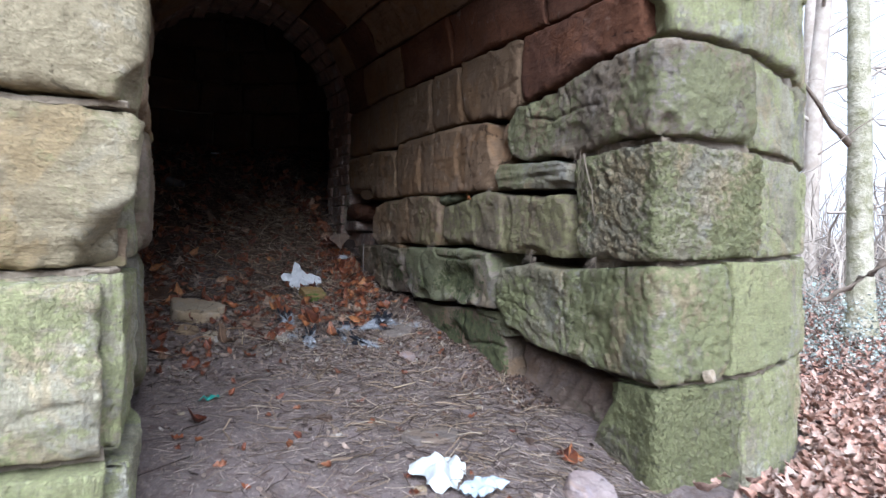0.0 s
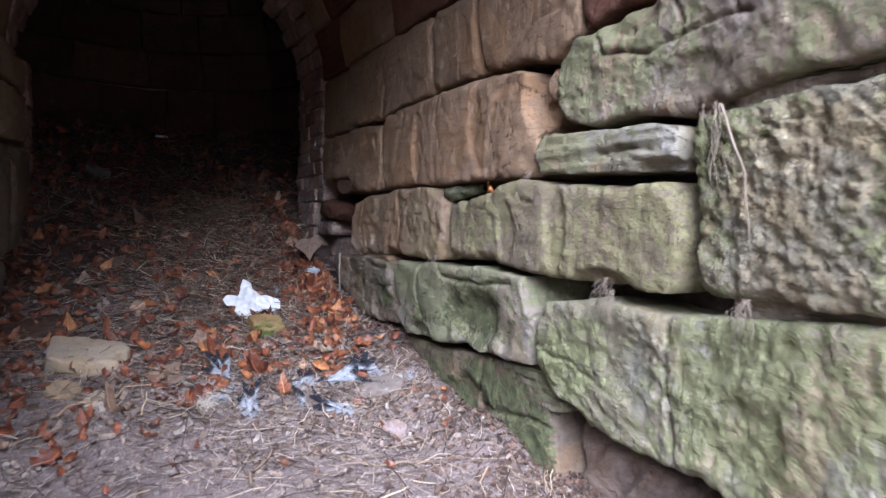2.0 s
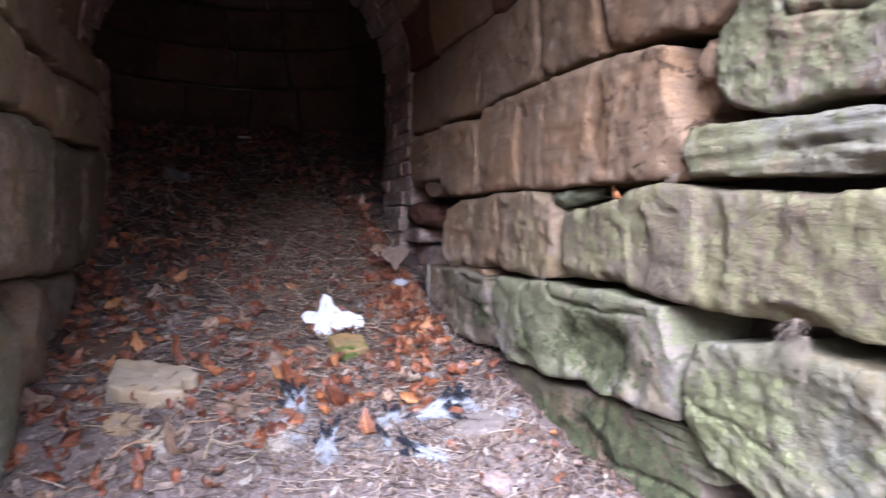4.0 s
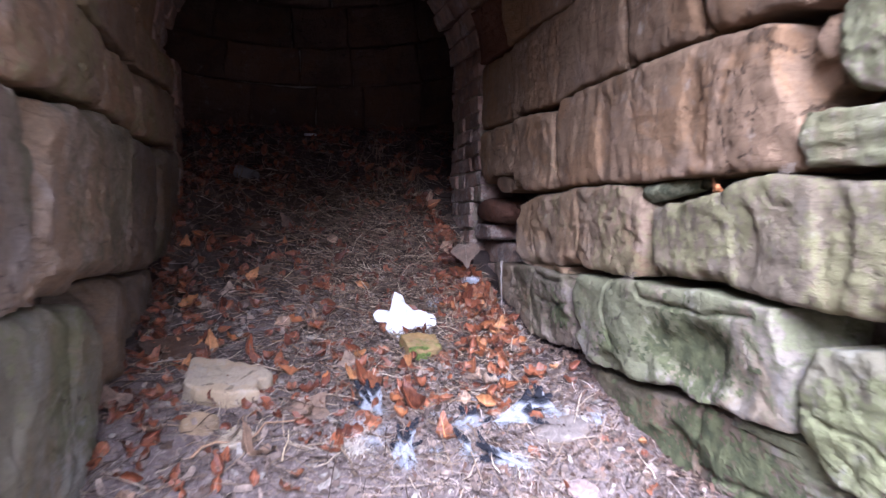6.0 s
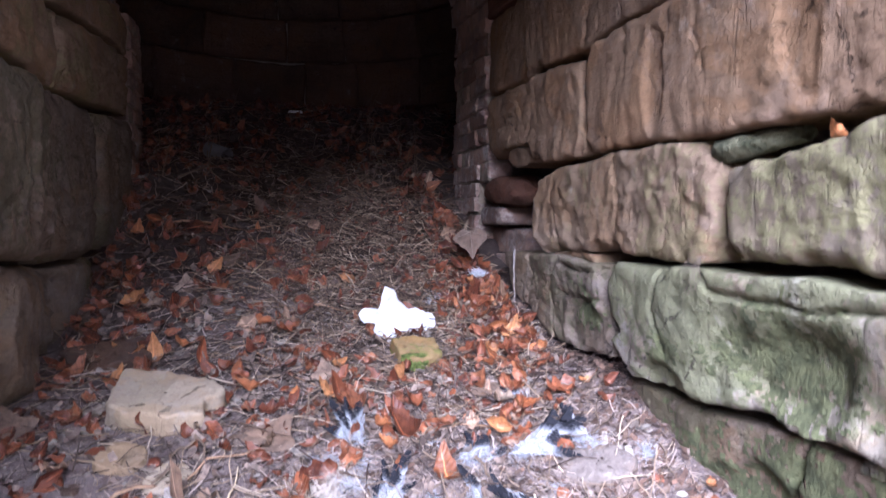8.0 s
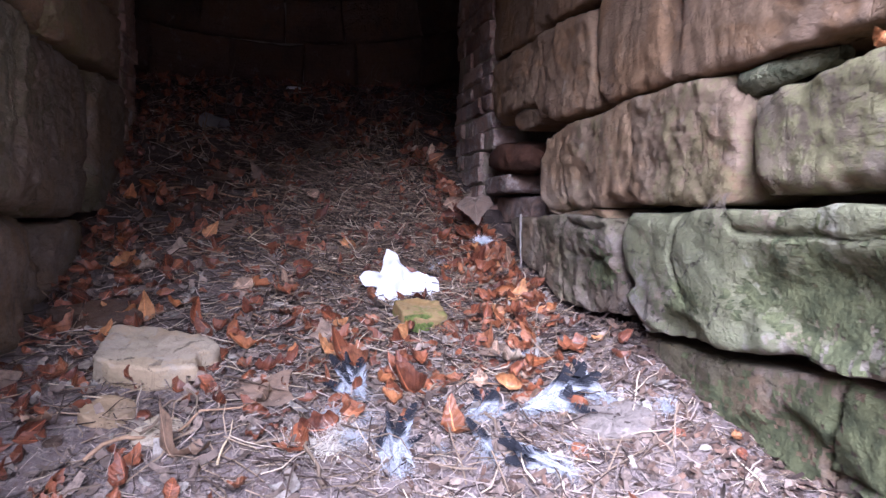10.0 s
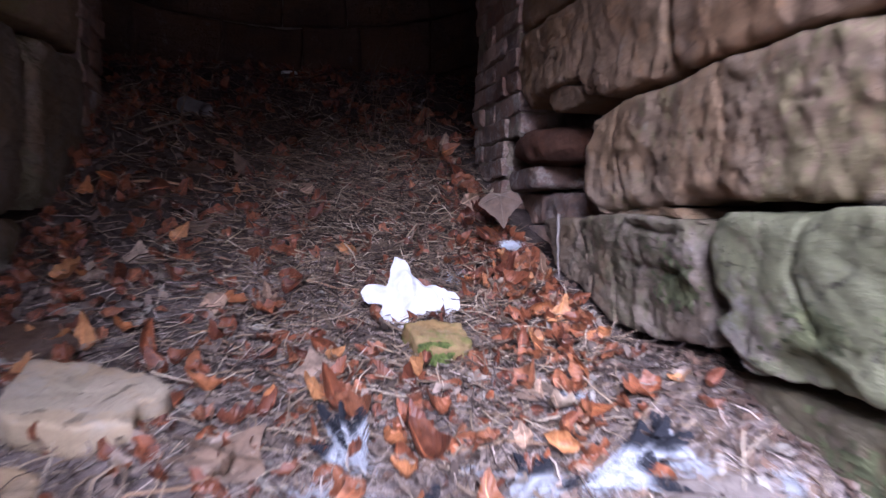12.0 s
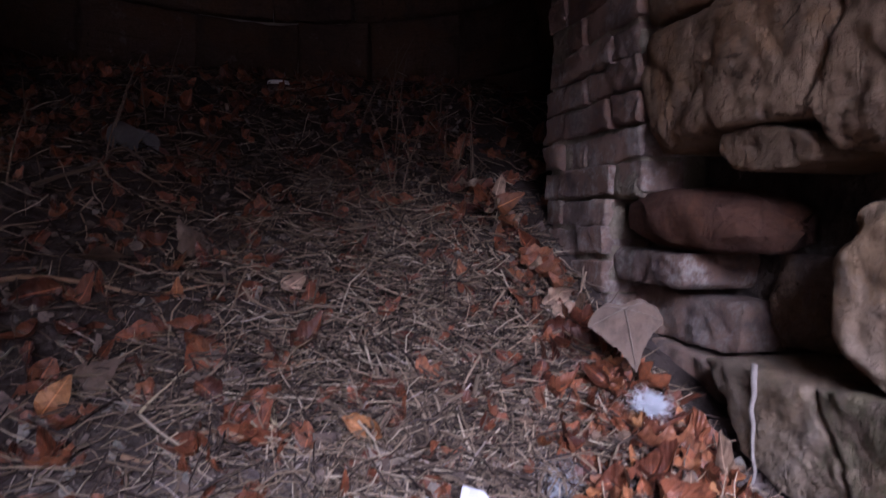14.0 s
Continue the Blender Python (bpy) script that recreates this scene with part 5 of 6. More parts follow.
thing("stone", rock([(0, 0.05), (70, 0.06), (130, 0.045), (200, 0.06), (290, 0.05)], 0.02, SLABSTONE, 7), on_floor(-0.28, 1.735, 20, -0.004, 0, 0, 0.85), "small flat triangular stone on twigs", "stone")
thing("stone", rock([(0, 0.07), (60, 0.06), (120, 0.09), (200, 0.06), (260, 0.055), (320, 0.09)], 0.022, PALESTONE, 8), on_floor(0.555, 1.625, 15, -0.004, 0, 0, 0.9), "flat pale stone among feathers", "stone")
thing("stone", rock(LUMP, 0.05, ROSESTONE, 10), on_floor(0.505, 1.39, 40, -0.006, 0, 0, 0.6), "small whitish pebble on bare earth", "stone")
thing("stone", rock([(0, 0.09), (60, 0.07), (130, 0.1), (180, 0.08), (240, 0.06), (310, 0.075)], 0.03, PALESTONE, 11), on_floor(0.17, 0.42, 20, -0.008), "grey flat stone on the trodden floor", "stone")
thing("stone", rock(LUMP, 0.04, ROSESTONE, 12), on_floor(0.36, -0.085, 150, -0.012, 0, 0, 1.1), "pinkish white stone at the mouth", "stone")
thing("stone", rock(LUMP, 0.04, DARK, 13), on_floor(-0.058, 0.785, 10, -0.01, 0, 0, 0.42), "small dark pebble on bare earth", "stone")
rng = random.Random(21)
for k in range(46):
    x, y = rng.uniform(-0.5, 0.6), rng.uniform(-0.4, 2.6)
    thing("pebble", rock(LUMP, 0.04, rng.choice((SLABSTONE, PALESTONE, DARK)), 30 + k, count=14), on_floor(x, y, rng.uniform(0, 360), -0.004, 0, 0, rng.uniform(0.1, 0.28)), "small pebble lying in the earth floor", "pebble", "pebbles on the floor")

# paper
thing("tissue", crumpled([(-0.033, 0.098), (-0.012, 0.085), (0.012, 0.05), (0.035, 0.024), (0.06, 0.024), (0.098, 0.014), (0.108, -0.005), (0.098, -0.035), (0.078, -0.042), (0.07, -0.085), (0.05, -0.08), (0.044, -0.048), (0.0, -0.066),
                           (-0.06, -0.085), (-0.08, -0.035), (-0.068, -0.018), (-0.1, -0.008), (-0.114, 0.022), (-0.095, 0.034), (-0.055, 0.03), (-0.046, 0.065)], 0.03, 2.5, PAPER, 120),
      on_floor(0.285, 2.355, 2, 0.034, 46), "crumpled white paper tissue on the litter slope", "tissue")
thing("tissue", crumpled([(-0.085, 0.03), (-0.07, 0.055), (-0.035, 0.035), (0.0, 0.05), (0.035, 0.078), (0.075, 0.06), (0.088, 0.01), (0.07, -0.03), (0.02, -0.05), (0.0, -0.08), (-0.055, -0.075), (-0.07, -0.04), (-0.055, 0.0)], 0.065, 7.5, GREYPAPER, 96, 0.6),
      on_floor(0.05, 0.13, 10, 0.004, 12), "crumpled dirty white tissue at the mouth", "tissue")
thing("paper_scrap", crumpled([(-0.06, 0.03), (0.03, 0.05), (0.075, 0.02), (0.06, -0.04), (-0.05, -0.04)], 0.02, 9.5, BLUEPAPER),
      on_floor(0.11, 0.01, 20, 0.002), "pale blue paper scrap beside the tissue", "paper")
thing("plastic_scrap", crumpled([(-0.035, 0.0), (-0.01, 0.02), (0.04, 0.008), (0.02, -0.018)], 0.01, 4.5, PLASTIC), on_floor(-0.379, 1.12, 5, 0.003), "torn green plastic scrap on bare earth", "litter")

# a white lid on the heap far inside, and a battered tin
lid = [[(r * math.cos(a * math.pi / 12), r * math.sin(a * math.pi / 12), z) for a in range(24)] for r, z in ((0.001, 0.014), (0.03, 0.014), (0.036, 0.011), (0.038, 0.0), (0.035, 0.0), (0.033, 0.009), (0.001, 0.011))]
thing("jar_lid", grid_mesh("jar_lid", lid, WHITEPLASTIC, close=True), on_floor(0.105, 4.17, 0, 0.012, -14), "white plastic lid lying on the debris heap", "lid")
tin_rows = []
for y, r in ((0.0, 0.001), (0.0, 0.031), (0.004, 0.033), (0.05, 0.031), (0.1, 0.034), (0.108, 0.035), (0.108, 0.032), (0.06, 0.029), (0.01, 0.028), (0.01, 0.001)):
    tin_rows.append([(r * math.cos(a * math.pi / 14) * (1 + 0.14 * n3(a * 0.3, y * 30, 2)), -y, r * math.sin(a * math.pi / 14)) for a in range(28)])
thing("tin_can", grid_mesh("tin_can", tin_rows, TIN, close=True), on_floor(-0.3, 3.52, 50, 0.03), "battered open grey tin half sunk in twigs", "can")

# feathers: bunches where the bird lay
FEATHERS = [feather_mesh(40 + k, 0.075 + 0.012 * (k % 4), 0.019 + 0.003 * (k % 3), 0.3) for k in range(8)]


def bunch(x, y, turn, count, size, spreading, seed, label):
    rng = random.Random(seed)
    top = new("feather_bunch")
    top.matrix_world = on_floor(x, y, turn, 0.004)
    tagged(top, label, "feathers", "plucked feathers on the floor")
    for k in range(int(count * 1.3)):
        ob = part("feather", FEATHERS[rng.randrange(8)], top)
        ob.matrix_basis = pose(rng.gauss(0, 0.013), rng.gauss(0, 0.014), 0.0014 * k, rng.uniform(2, 18), rng.uniform(-40, 40), rng.gauss(0, spreading * 0.33)) @ Matrix.Scale(1.02 * size * rng.uniform(0.85, 1.1), 4)
    part("down", joined("down", tuft_rows(seed + 1, 200, 0.024, 0.0003), [DOWN]), top, "loose white down")
    return top


bunch(0.085, 1.78, 5, 8, 1.0, 16, 1, "slate-tipped white feathers in an upright bunch")
bunch(0.115, 1.56, 0, 8, 0.95, 22, 2, "fan of grey-white feathers with black tips")
bunch(0.41, 1.7, -76, 8, 1.35, 8, 3, "long white wing feathers lying together")
bunch(0.57, 1.68, 12, 7, 0.9, 10, 4, "dark grey feathers beside a flat stone")
bunch(0.282, 1.56, 4, 2, 1.05, 4, 5, "single dark feathers on bare earth")
bunch(0.4, 1.515, 48, 8, 1.0, 12, 6, "dark tipped feathers lying across twigs")
bunch(0.3, 1.69, -40, 6, 0.8, 30, 8, "loose white feathers on russet leaves")
bunch(0.5, 1.93, 20, 3, 0.5, 40, 7, "small bluish white feathers on leaves")
bunch(0.43, 2.5, 170, 2, 0.95, 8, 9, "narrow grey feather on earth")
rng = random.Random(33)
for k, (x, y, size) in enumerate(((0.247, 1.77, 1.2), (0.3, 1.75, 1.0), (0.653, 1.6, 1.3), (0.504, 1.947, 1.0), (0.605, 2.575, 1.7), (0.02, 1.72, 1.8), (0.08, 1.7, 1.2), (0.36, 1.72, 1.3),
                                  (0.2, 1.6, 0.8), (0.45, 1.6, 0.9), (0.15, 1.9, 0.7), (0.37, 1.85, 0.8), (0.05, 1.63, 1.4))):
    thing("down_tuft", joined("down_tuft", tuft_rows(60 + k, 190 if y < 2.5 else 1500, 0.016 if y < 2.5 else 0.011, 0.0003), [DOWN if y < 2.5 else WHITEDOWN]), on_floor(x, y, rng.uniform(0, 360), 0.002 if y < 2.5 else 0.035, 0, 0, size), "tuft of white down caught on the litter", "down", "tufts of down")

for k, (x, y, size) in enumerate(((-0.002, 1.617, 1.7), (0.03, 1.66, 1.3), (-0.04, 1.67, 1.1))):
    thing("seed_fluff", joined("seed_fluff", tuft_rows(160 + k, 150, 0.02, 0.0004), [FLUFF]), on_floor(x, y, 70 * k, 0.002, 0, 0, size), "pale straw-coloured fluff on the litter", "fluff", "tufts of fluff")

# leaves that can be told apart
BEECHES = [grid_mesh("leaf", beech_rows(k), (RUSSET, BEECH, RUSSET, TANLEAF, RUSSET)[k % 5], uv=True) for k in range(10)]
MAPLES = [grid_mesh("leaf", maple_rows(k, 0.058, k % 2 == 0), MAPLE, close=True) for k in range(4)]
lean_y, lean_z = Vector((-0.05, -0.45, -0.85)).normalized(), Vector((-0.25, -0.8, 0.45)).normalized()
lean_x = lean_y.cross(lean_z).normalized()
lean_z = lean_x.cross(lean_y)
leaning = Matrix((lean_x, lean_y, lean_z)).transposed().to_4x4()
leaf = thing("maple_leaf", MAPLES[1], Matrix.Translation((0.6, 2.64, 0.485)) @ leaning @ Matrix.Scale(1.1, 4), "dull brown maple leaf leaning on whitened bricks", "leaf", "broad dry leaves")
for tip in ((0.0, 1.3), (0.9, 0.1), (-0.85, 0.1), (0.6, -0.4), (-0.55, -0.42)):
    pts = [(0.058 * tip[0] * f, 0.058 * (-0.3 + (tip[1] + 0.3) * f), 0.0085 + 0.002 * math.sin(3 * f)) for f in (0, 0.2, 0.4, 0.6, 0.8, 0.95)]
    part("vein", strand(pts, 0.0011, FARBARK_DARK, 5, "vein"), leaf, "dark raised leaf vein")
for x, y, turn, tilt, size, up in ((0.43, 1.975, 30, 5, 0.85, 0.01), (-0.225, 2.965, 185, 48, 1.05, 0.05), (-0.09, 3.05, 60, 45, 0.75, 0.04), (-0.09, 2.41, 80, 10, 0.55, 0.005),
                                   (-0.12, 1.86, 120, 5, 0.9, 0.004), (-0.4, 2.5, 10, 20, 0.6, 0.01), (0.45, 2.15, 200, 10, 0.7, 0.006), (-0.32, 2.6, 0, 30, 0.7, 0.01), (0.02, 1.72, 20, 6, 0.6, 0.004),
                                   (-0.1, 1.83, 320, 8, 1.25, 0.008), (-0.285, 1.745, 75, 4, 0.75, 0.006), (-0.6, 1.93, 30, 20, 0.9, 0.015), (0.055, 2.09, 10, 14, 0.85, 0.012), (0.2, 2.55, 140, 12, 0.6, 0.01),
                                   (0.35, 2.05, 250, 8, 0.6, 0.008), (-0.2, 2.75, 300, 18, 0.7, 0.012), (0.52, 2.3, 100, 14, 0.65, 0.012), (0.6, 3.0, 160, 20, 0.8, 0.02), (-0.46, 2.0, 210, 10, 0.6, 0.008)):
    thing("maple_leaf", MAPLES[1 + 2 * (int(x * 100) % 2)], on_floor(x, y, turn, up, tilt, 0, size), "dull brown dry maple leaf on the litter", "leaf", "broad dry leaves")
rng = random.Random(5)
NAMED = [(-0.05, 2.79, 150, 1.2), (-0.25, 1.64, 100, 1.35), (-0.06, 1.645, 30, 1.3), (0.19, 1.78, 120, 1.1), (0.236, 1.65, 20, 1.0), (0.6, 1.88, 110, 1.1), (-0.37, 2.265, 0, 1.0), (-0.256, 2.23, 10, 0.9),
         (-0.46, 0.894, 60, 0.9), (0.49, 0.18, 10, 1.1), (0.51, 0.19, 70, 1.0), (0.08, 1.98, 20, 1.2), (0.11, 1.93, 130, 1.0), (-0.15, 2.85, 100, 1.0)]
for x, y, turn, size in NAMED:
    thing("beech_leaf", BEECHES[1 + rng.choice((0, 1, 3, 4, 6, 7))], on_floor(x, y, turn, 0.008, rng.uniform(-15, 25), rng.uniform(-25, 25), size), "curled orange-brown beech leaf on the floor", "leaf", "curled beech leaves")


def leafy(rng):
    """A place where leaves gather: along both walls and over the middle of the slope."""
    pick = rng.random()
    if pick < 0.44:
        return 0.68 - abs(rng.gauss(0, 0.085)) - 0.02, rng.triangular(2.0, 3.3, 2.5)
    if pick < 0.66:
        return -0.64 + abs(rng.gauss(0, 0.17)), rng.uniform(1.4, 3.4)
    if pick < 0.88:
        return rng.gauss(0.2, 0.28), rng.gauss(1.98, 0.2)
    return rng.uniform(-0.55, 0.65), rng.uniform(2.0, 4.6)


for k in range(175):
    x, y = leafy(rng) if k < 135 else (rng.uniform(-0.55, 0.55), rng.uniform(2.3, 3.2))
    if not (-0.62 < x < 0.66 and 1.4 < y < 3.1):
        continue
    thing("beech_leaf", rng.choice(BEECHES), on_floor(x, y, rng.uniform(0, 360), rng.uniform(0.006, 0.022), rng.uniform(-40, 40), rng.uniform(-50, 50), rng.uniform(0.42, 1.05)),
          "curled orange-brown beech leaf on the floor", "leaf", "curled beech leaves")

for k in range(34):
    x, y = 0.63 - abs(rng.gauss(0, 0.045)), rng.uniform(2.65, 3.4)
    thing("beech_leaf", rng.choice(BEECHES), on_floor(x, y, rng.uniform(0, 360), rng.uniform(0.008, 0.05), rng.uniform(-50, 70), rng.uniform(-70, 70), rng.uniform(0.6, 1.15)),
          "curled orange-brown beech leaf on the floor", "leaf", "curled beech leaves")
# leaves drifted together beside the tissue, and a few on the bank by the wall
drift = random.Random(23)
for k in range(96):
    x, y = (drift.gauss(0.52, 0.06), drift.uniform(2.05, 2.6)) if k < 66 else (drift.gauss(0.34, 0.13), drift.gauss(1.86, 0.06)) if k < 90 else (drift.uniform(0.52, 0.75), drift.uniform(1.1, 1.7))
    if x < 0.76:
        thing("beech_leaf", drift.choice(BEECHES), on_floor(x, y, drift.uniform(0, 360), drift.uniform(0.004, 0.014), drift.uniform(-25, 25), drift.uniform(-30, 30), drift.uniform(0.42, 0.72) * (1 if k < 90 else 0.65)),
              "curled orange-brown beech leaf on the floor", "leaf", "curled beech leaves")
# the rest of the litter
places = []
while len(places) < 1260:
    x, y = leafy(rng) if rng.random() < 0.62 else (rng.uniform(-0.6, 0.6), rng.triangular(1.7, 4.4, 2.6))
    if -0.64 < x < 0.68:
        places.append((on_floor(x, y, rng.uniform(0, 360), rng.uniform(-0.004, 0.012), rng.uniform(-50, 50), rng.uniform(-70, 70), rng.uniform(0.35, 0.8)), rng.randrange(10)))
for k in range(50):
    places.append((on_floor(rng.uniform(-0.55, 0.6), rng.uniform(-0.3, 1.5), rng.uniform(0, 360), 0.0, rng.uniform(-20, 20), rng.uniform(-40, 40), rng.uniform(0.3, 0.6)), rng.randrange(10)))
for k in range(420):
    x, y = rng.uniform(-0.85, 1.0), rng.uniform(3.25, 4.7)
    places.append((on_floor(x, y, rng.uniform(0, 360), rng.uniform(-0.002, 0.012), rng.uniform(-40, 40), rng.uniform(-60, 60), rng.uniform(0.4, 0.95)), rng.randrange(10)))
tagged(new("leaf_litter", scattered("leaf_litter", [beech_rows(k) for k in range(10)], places, RUSSET)), "russet dead beech leaves covering the slope", "leaf litter", kind="stuff")


def twig_rows(seed, length, radius, bend):
    pts = [Vector(p) for p in twig_points(length, bend, seed, 4)]
    rows = []
    for k, p in enumerate(pts):
        r = radius * (1 - 0.12 * k)
        rows.append([tuple(p + Vector((0, r * math.cos(a), r * math.sin(a)))) for a in (0, 2.09, 4.19, 6.283)])
    return rows


twigs = [twig_rows(k, 0.024 + 0.012 * k, 0.0006 + 0.00016 * k, 0.08 + 0.025 * (k % 6)) for k in range(12)]
needles = [twig_rows(30 + k, 0.02 + 0.008 * k, 0.0007 + 0.00009 * k, 0.12) for k in range(8)]
places = []
while len(places) < 10500:
    pick = rng.random()
    x, y = (rng.gauss(0.3, 0.24), rng.gauss(2.8, 0.38)) if pick < 0.66 else (rng.uniform(-0.63, 0.68), rng.uniform(1.5, 3.6)) if pick < 0.86 else (rng.gauss(0.25, 0.3), rng.uniform(-0.5, 1.6))
    if -0.64 < x < 0.69 and -0.6 < y < 4.8:
        places.append((on_floor(x, y, rng.gauss(20, 60) if rng.random() < 0.5 else rng.uniform(0, 360), rng.uniform(0.0, 0.02), 0, rng.gauss(0, 11), rng.uniform(0.5, 1.2)), max(rng.randrange(12), rng.randrange(9))))
for k in range(2200):
    x, y = rng.uniform(-0.9, 1.05), rng.uniform(3.2, 4.5)
    places.append((on_floor(x, y, rng.uniform(0, 360), rng.uniform(0.0, 0.02), 0, rng.gauss(0, 14), rng.uniform(0.6, 1.3)), rng.randrange(12)))
for k in range(1500):
    x, y = 0.79 - abs(rng.gauss(0, 0.13)), rng.uniform(0.5, 2.35)
    places.append((on_floor(x, y, rng.uniform(0, 360), rng.uniform(0.0, 0.006), 0, rng.gauss(0, 8), rng.uniform(0.4, 0.8)), rng.randrange(9)))
tagged(new("twig_litter", scattered("twig_litter", twigs, places, TWIG)), "tangle of thin dry brown twigs", "twigs", kind="stuff")
places = []
while len(places) < 9000:
    x, y = (rng.uniform(-0.6, 0.7), rng.uniform(-0.6, 2.4)) if rng.random() < 0.6 else (rng.gauss(0.4, 0.2), rng.uniform(-0.2, 1.9))
    if -0.63 < x < 0.69:
        places.append((on_floor(x, y, rng.uniform(0, 360), rng.uniform(-0.001, 0.006), 0, rng.gauss(0, 8), rng.uniform(0.5, 1.4)), rng.randrange(8)))
for k in range(5200):
    x, y = rng.gauss(0.15, 0.32), rng.gauss(2.15, 0.4)
    if -0.6 < x < 0.68:
        places.append((on_floor(x, y, rng.uniform(0, 360), rng.uniform(0.002, 0.014), 0, rng.gauss(0, 14), rng.uniform(0.5, 1.5)), rng.randrange(8)))
for k in range(1700):
    x, y = 0.79 - abs(rng.gauss(0, 0.12)), rng.uniform(0.3, 2.35)
    places.append((on_floor(x, y, rng.uniform(0, 360), rng.uniform(-0.001, 0.006), 0, rng.gauss(0, 8), rng.uniform(0.4, 0.85)), rng.randrange(8)))
tagged(new("needle_litter", scattered("needle_litter", needles, places, NEEDLE)), "fine dry straw and needles over the earth", "straw", kind="stuff")

places = []
flake = [[(x * (1.15 - 0.9 * (abs(y) / 0.01) ** 1.6) + 0.25 * y, y, 0.0015 + 0.12 * x * x / 0.01 + 0.0015 * n3(x * 90, y * 90, k)) for x in (-0.007, -0.002, 0.003, 0.008)] for k, y in enumerate((-0.009, -0.003, 0.004, 0.01))]
shard = [[(x * (1 - 18 * abs(y)), y, 0.001 + 0.3 * y * y / 0.01) for x in (-0.006, 0.0, 0.005)] for y in (-0.014, -0.006, 0.003, 0.013)]
while len(places) < 5200:
    x, y = rng.uniform(-0.58, 0.69), (rng.uniform(1.3, 4.6) if rng.random() < 0.93 else rng.uniform(-0.3, 1.5))
    places.append((on_floor(x, y, rng.uniform(0, 360), rng.uniform(-0.001, 0.008), rng.gauss(0, 24), rng.gauss(0, 24), rng.uniform(0.4, 1.2) * (1.5 if rng.random() < 0.2 else 1.0)), rng.randrange(2)))
for k in range(300):
    x, y = rng.uniform(0.5, 0.78), rng.uniform(0.5, 2.35)
    places.append((on_floor(x, y, rng.uniform(0, 360), rng.uniform(0.0, 0.006), rng.gauss(0, 24), rng.gauss(0, 24), rng.uniform(0.4, 1.1)), rng.randrange(2)))
for k in range(380):
    x, y = rng.gauss(0.1, 0.3), rng.gauss(2.0, 0.35)
    if -0.6 < x < 0.68:
        places.append((on_floor(x, y, rng.uniform(0, 360), rng.uniform(0.004, 0.016), rng.gauss(0, 26), rng.gauss(0, 26), rng.uniform(0.9, 1.7)), rng.randrange(2)))
tagged(new("leaf_scraps", scattered("leaf_scraps", [flake, shard], places, SCRAPS)), "crumbled grey-brown leaf scraps over the slope", "leaf litter", kind="stuff")
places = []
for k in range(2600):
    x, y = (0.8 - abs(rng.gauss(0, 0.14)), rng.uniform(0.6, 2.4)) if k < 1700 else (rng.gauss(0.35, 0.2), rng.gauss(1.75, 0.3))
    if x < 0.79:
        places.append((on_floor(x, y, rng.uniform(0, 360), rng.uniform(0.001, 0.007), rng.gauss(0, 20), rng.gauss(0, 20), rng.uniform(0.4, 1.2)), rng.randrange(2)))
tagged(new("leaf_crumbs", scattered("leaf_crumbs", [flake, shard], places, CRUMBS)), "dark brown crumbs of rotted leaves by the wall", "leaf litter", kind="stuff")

# sticks
for k, (x, y, turn, length, radius, bend) in enumerate(((0.25, 2.9, 55, 0.2, 0.006, 0.2), (0.2, 2.86, 62, 0.17, 0.004, 0.1), (0.06, 2.72, 55, 0.22, 0.004, 0.15), (-0.1, 2.2, -52, 0.45, 0.0035, 0.12),
        (0.3, 1.83, -8, 0.32, 0.004, 0.12), (-0.25, 1.72, 28, 0.3, 0.004, 0.15), (0.0, 2.62, 10, 0.28, 0.004, 0.15), (0.12, 2.45, -15, 0.35, 0.004, 0.15), (-0.2, 2.95, 4, 0.4, 0.005, 0.1),
        (0.3, 2.62, -50, 0.3, 0.004, 0.2), (0.42, 2.75, 40, 0.35, 0.004, 0.25), (0.52, 2.7, 65, 0.3, 0.003, 0.3), (0.35, 0.75, 12, 0.3, 0.0045, 0.2), (-0.05, 0.95, -15, 0.22, 0.005, 0.2), (0.1, 0.62, 5, 0.3, 0.004, 0.15),
        (0.15, 2.1, 30, 0.3, 0.0035, 0.2), (-0.02, 1.66, 3, 0.2, 0.003, 0.1), (0.47, 2.4, 70, 0.35, 0.0035, 0.25), (0.1, 1.3, 60, 0.25, 0.005, 0.25), (0.42, 1.15, -30, 0.2, 0.004, 0.2), (-0.1, 0.35, 15, 0.25, 0.004, 0.2),
        (0.2, 3.15, 15, 0.3, 0.005, 0.2), (-0.3, 3.3, 50, 0.35, 0.005, 0.2), (0.45, 3.1, -30, 0.3, 0.004, 0.3))):
    thing("stick", strand(twig_points(length, bend, k * 3.7, 9), radius, STICK if k < 9 else TWIG, 6, "stick"), on_floor(x, y, turn, radius + 0.008), "thin bent brown stick lying on the litter", "stick", "sticks on the floor")
rng = random.Random(71)
for k in range(150):
    x, y = (rng.gauss(0.15, 0.28), rng.uniform(1.6, 3.6)) if k < 80 else (rng.gauss(0.3, 0.16), rng.gauss(2.85, 0.22))
    if not -0.5 < x < 0.6:
        continue
    thing("stick", strand(twig_points(rng.uniform(0.08, 0.24), rng.uniform(0.1, 0.35), 90 + k, 7), rng.uniform(0.002, 0.0042), TWIG, 5, "stick"), on_floor(x, y, rng.uniform(0, 360), rng.uniform(0.006, 0.018), 0, rng.gauss(0, 6)), "thin bent brown stick lying on the litter", "stick", "sticks on the floor")
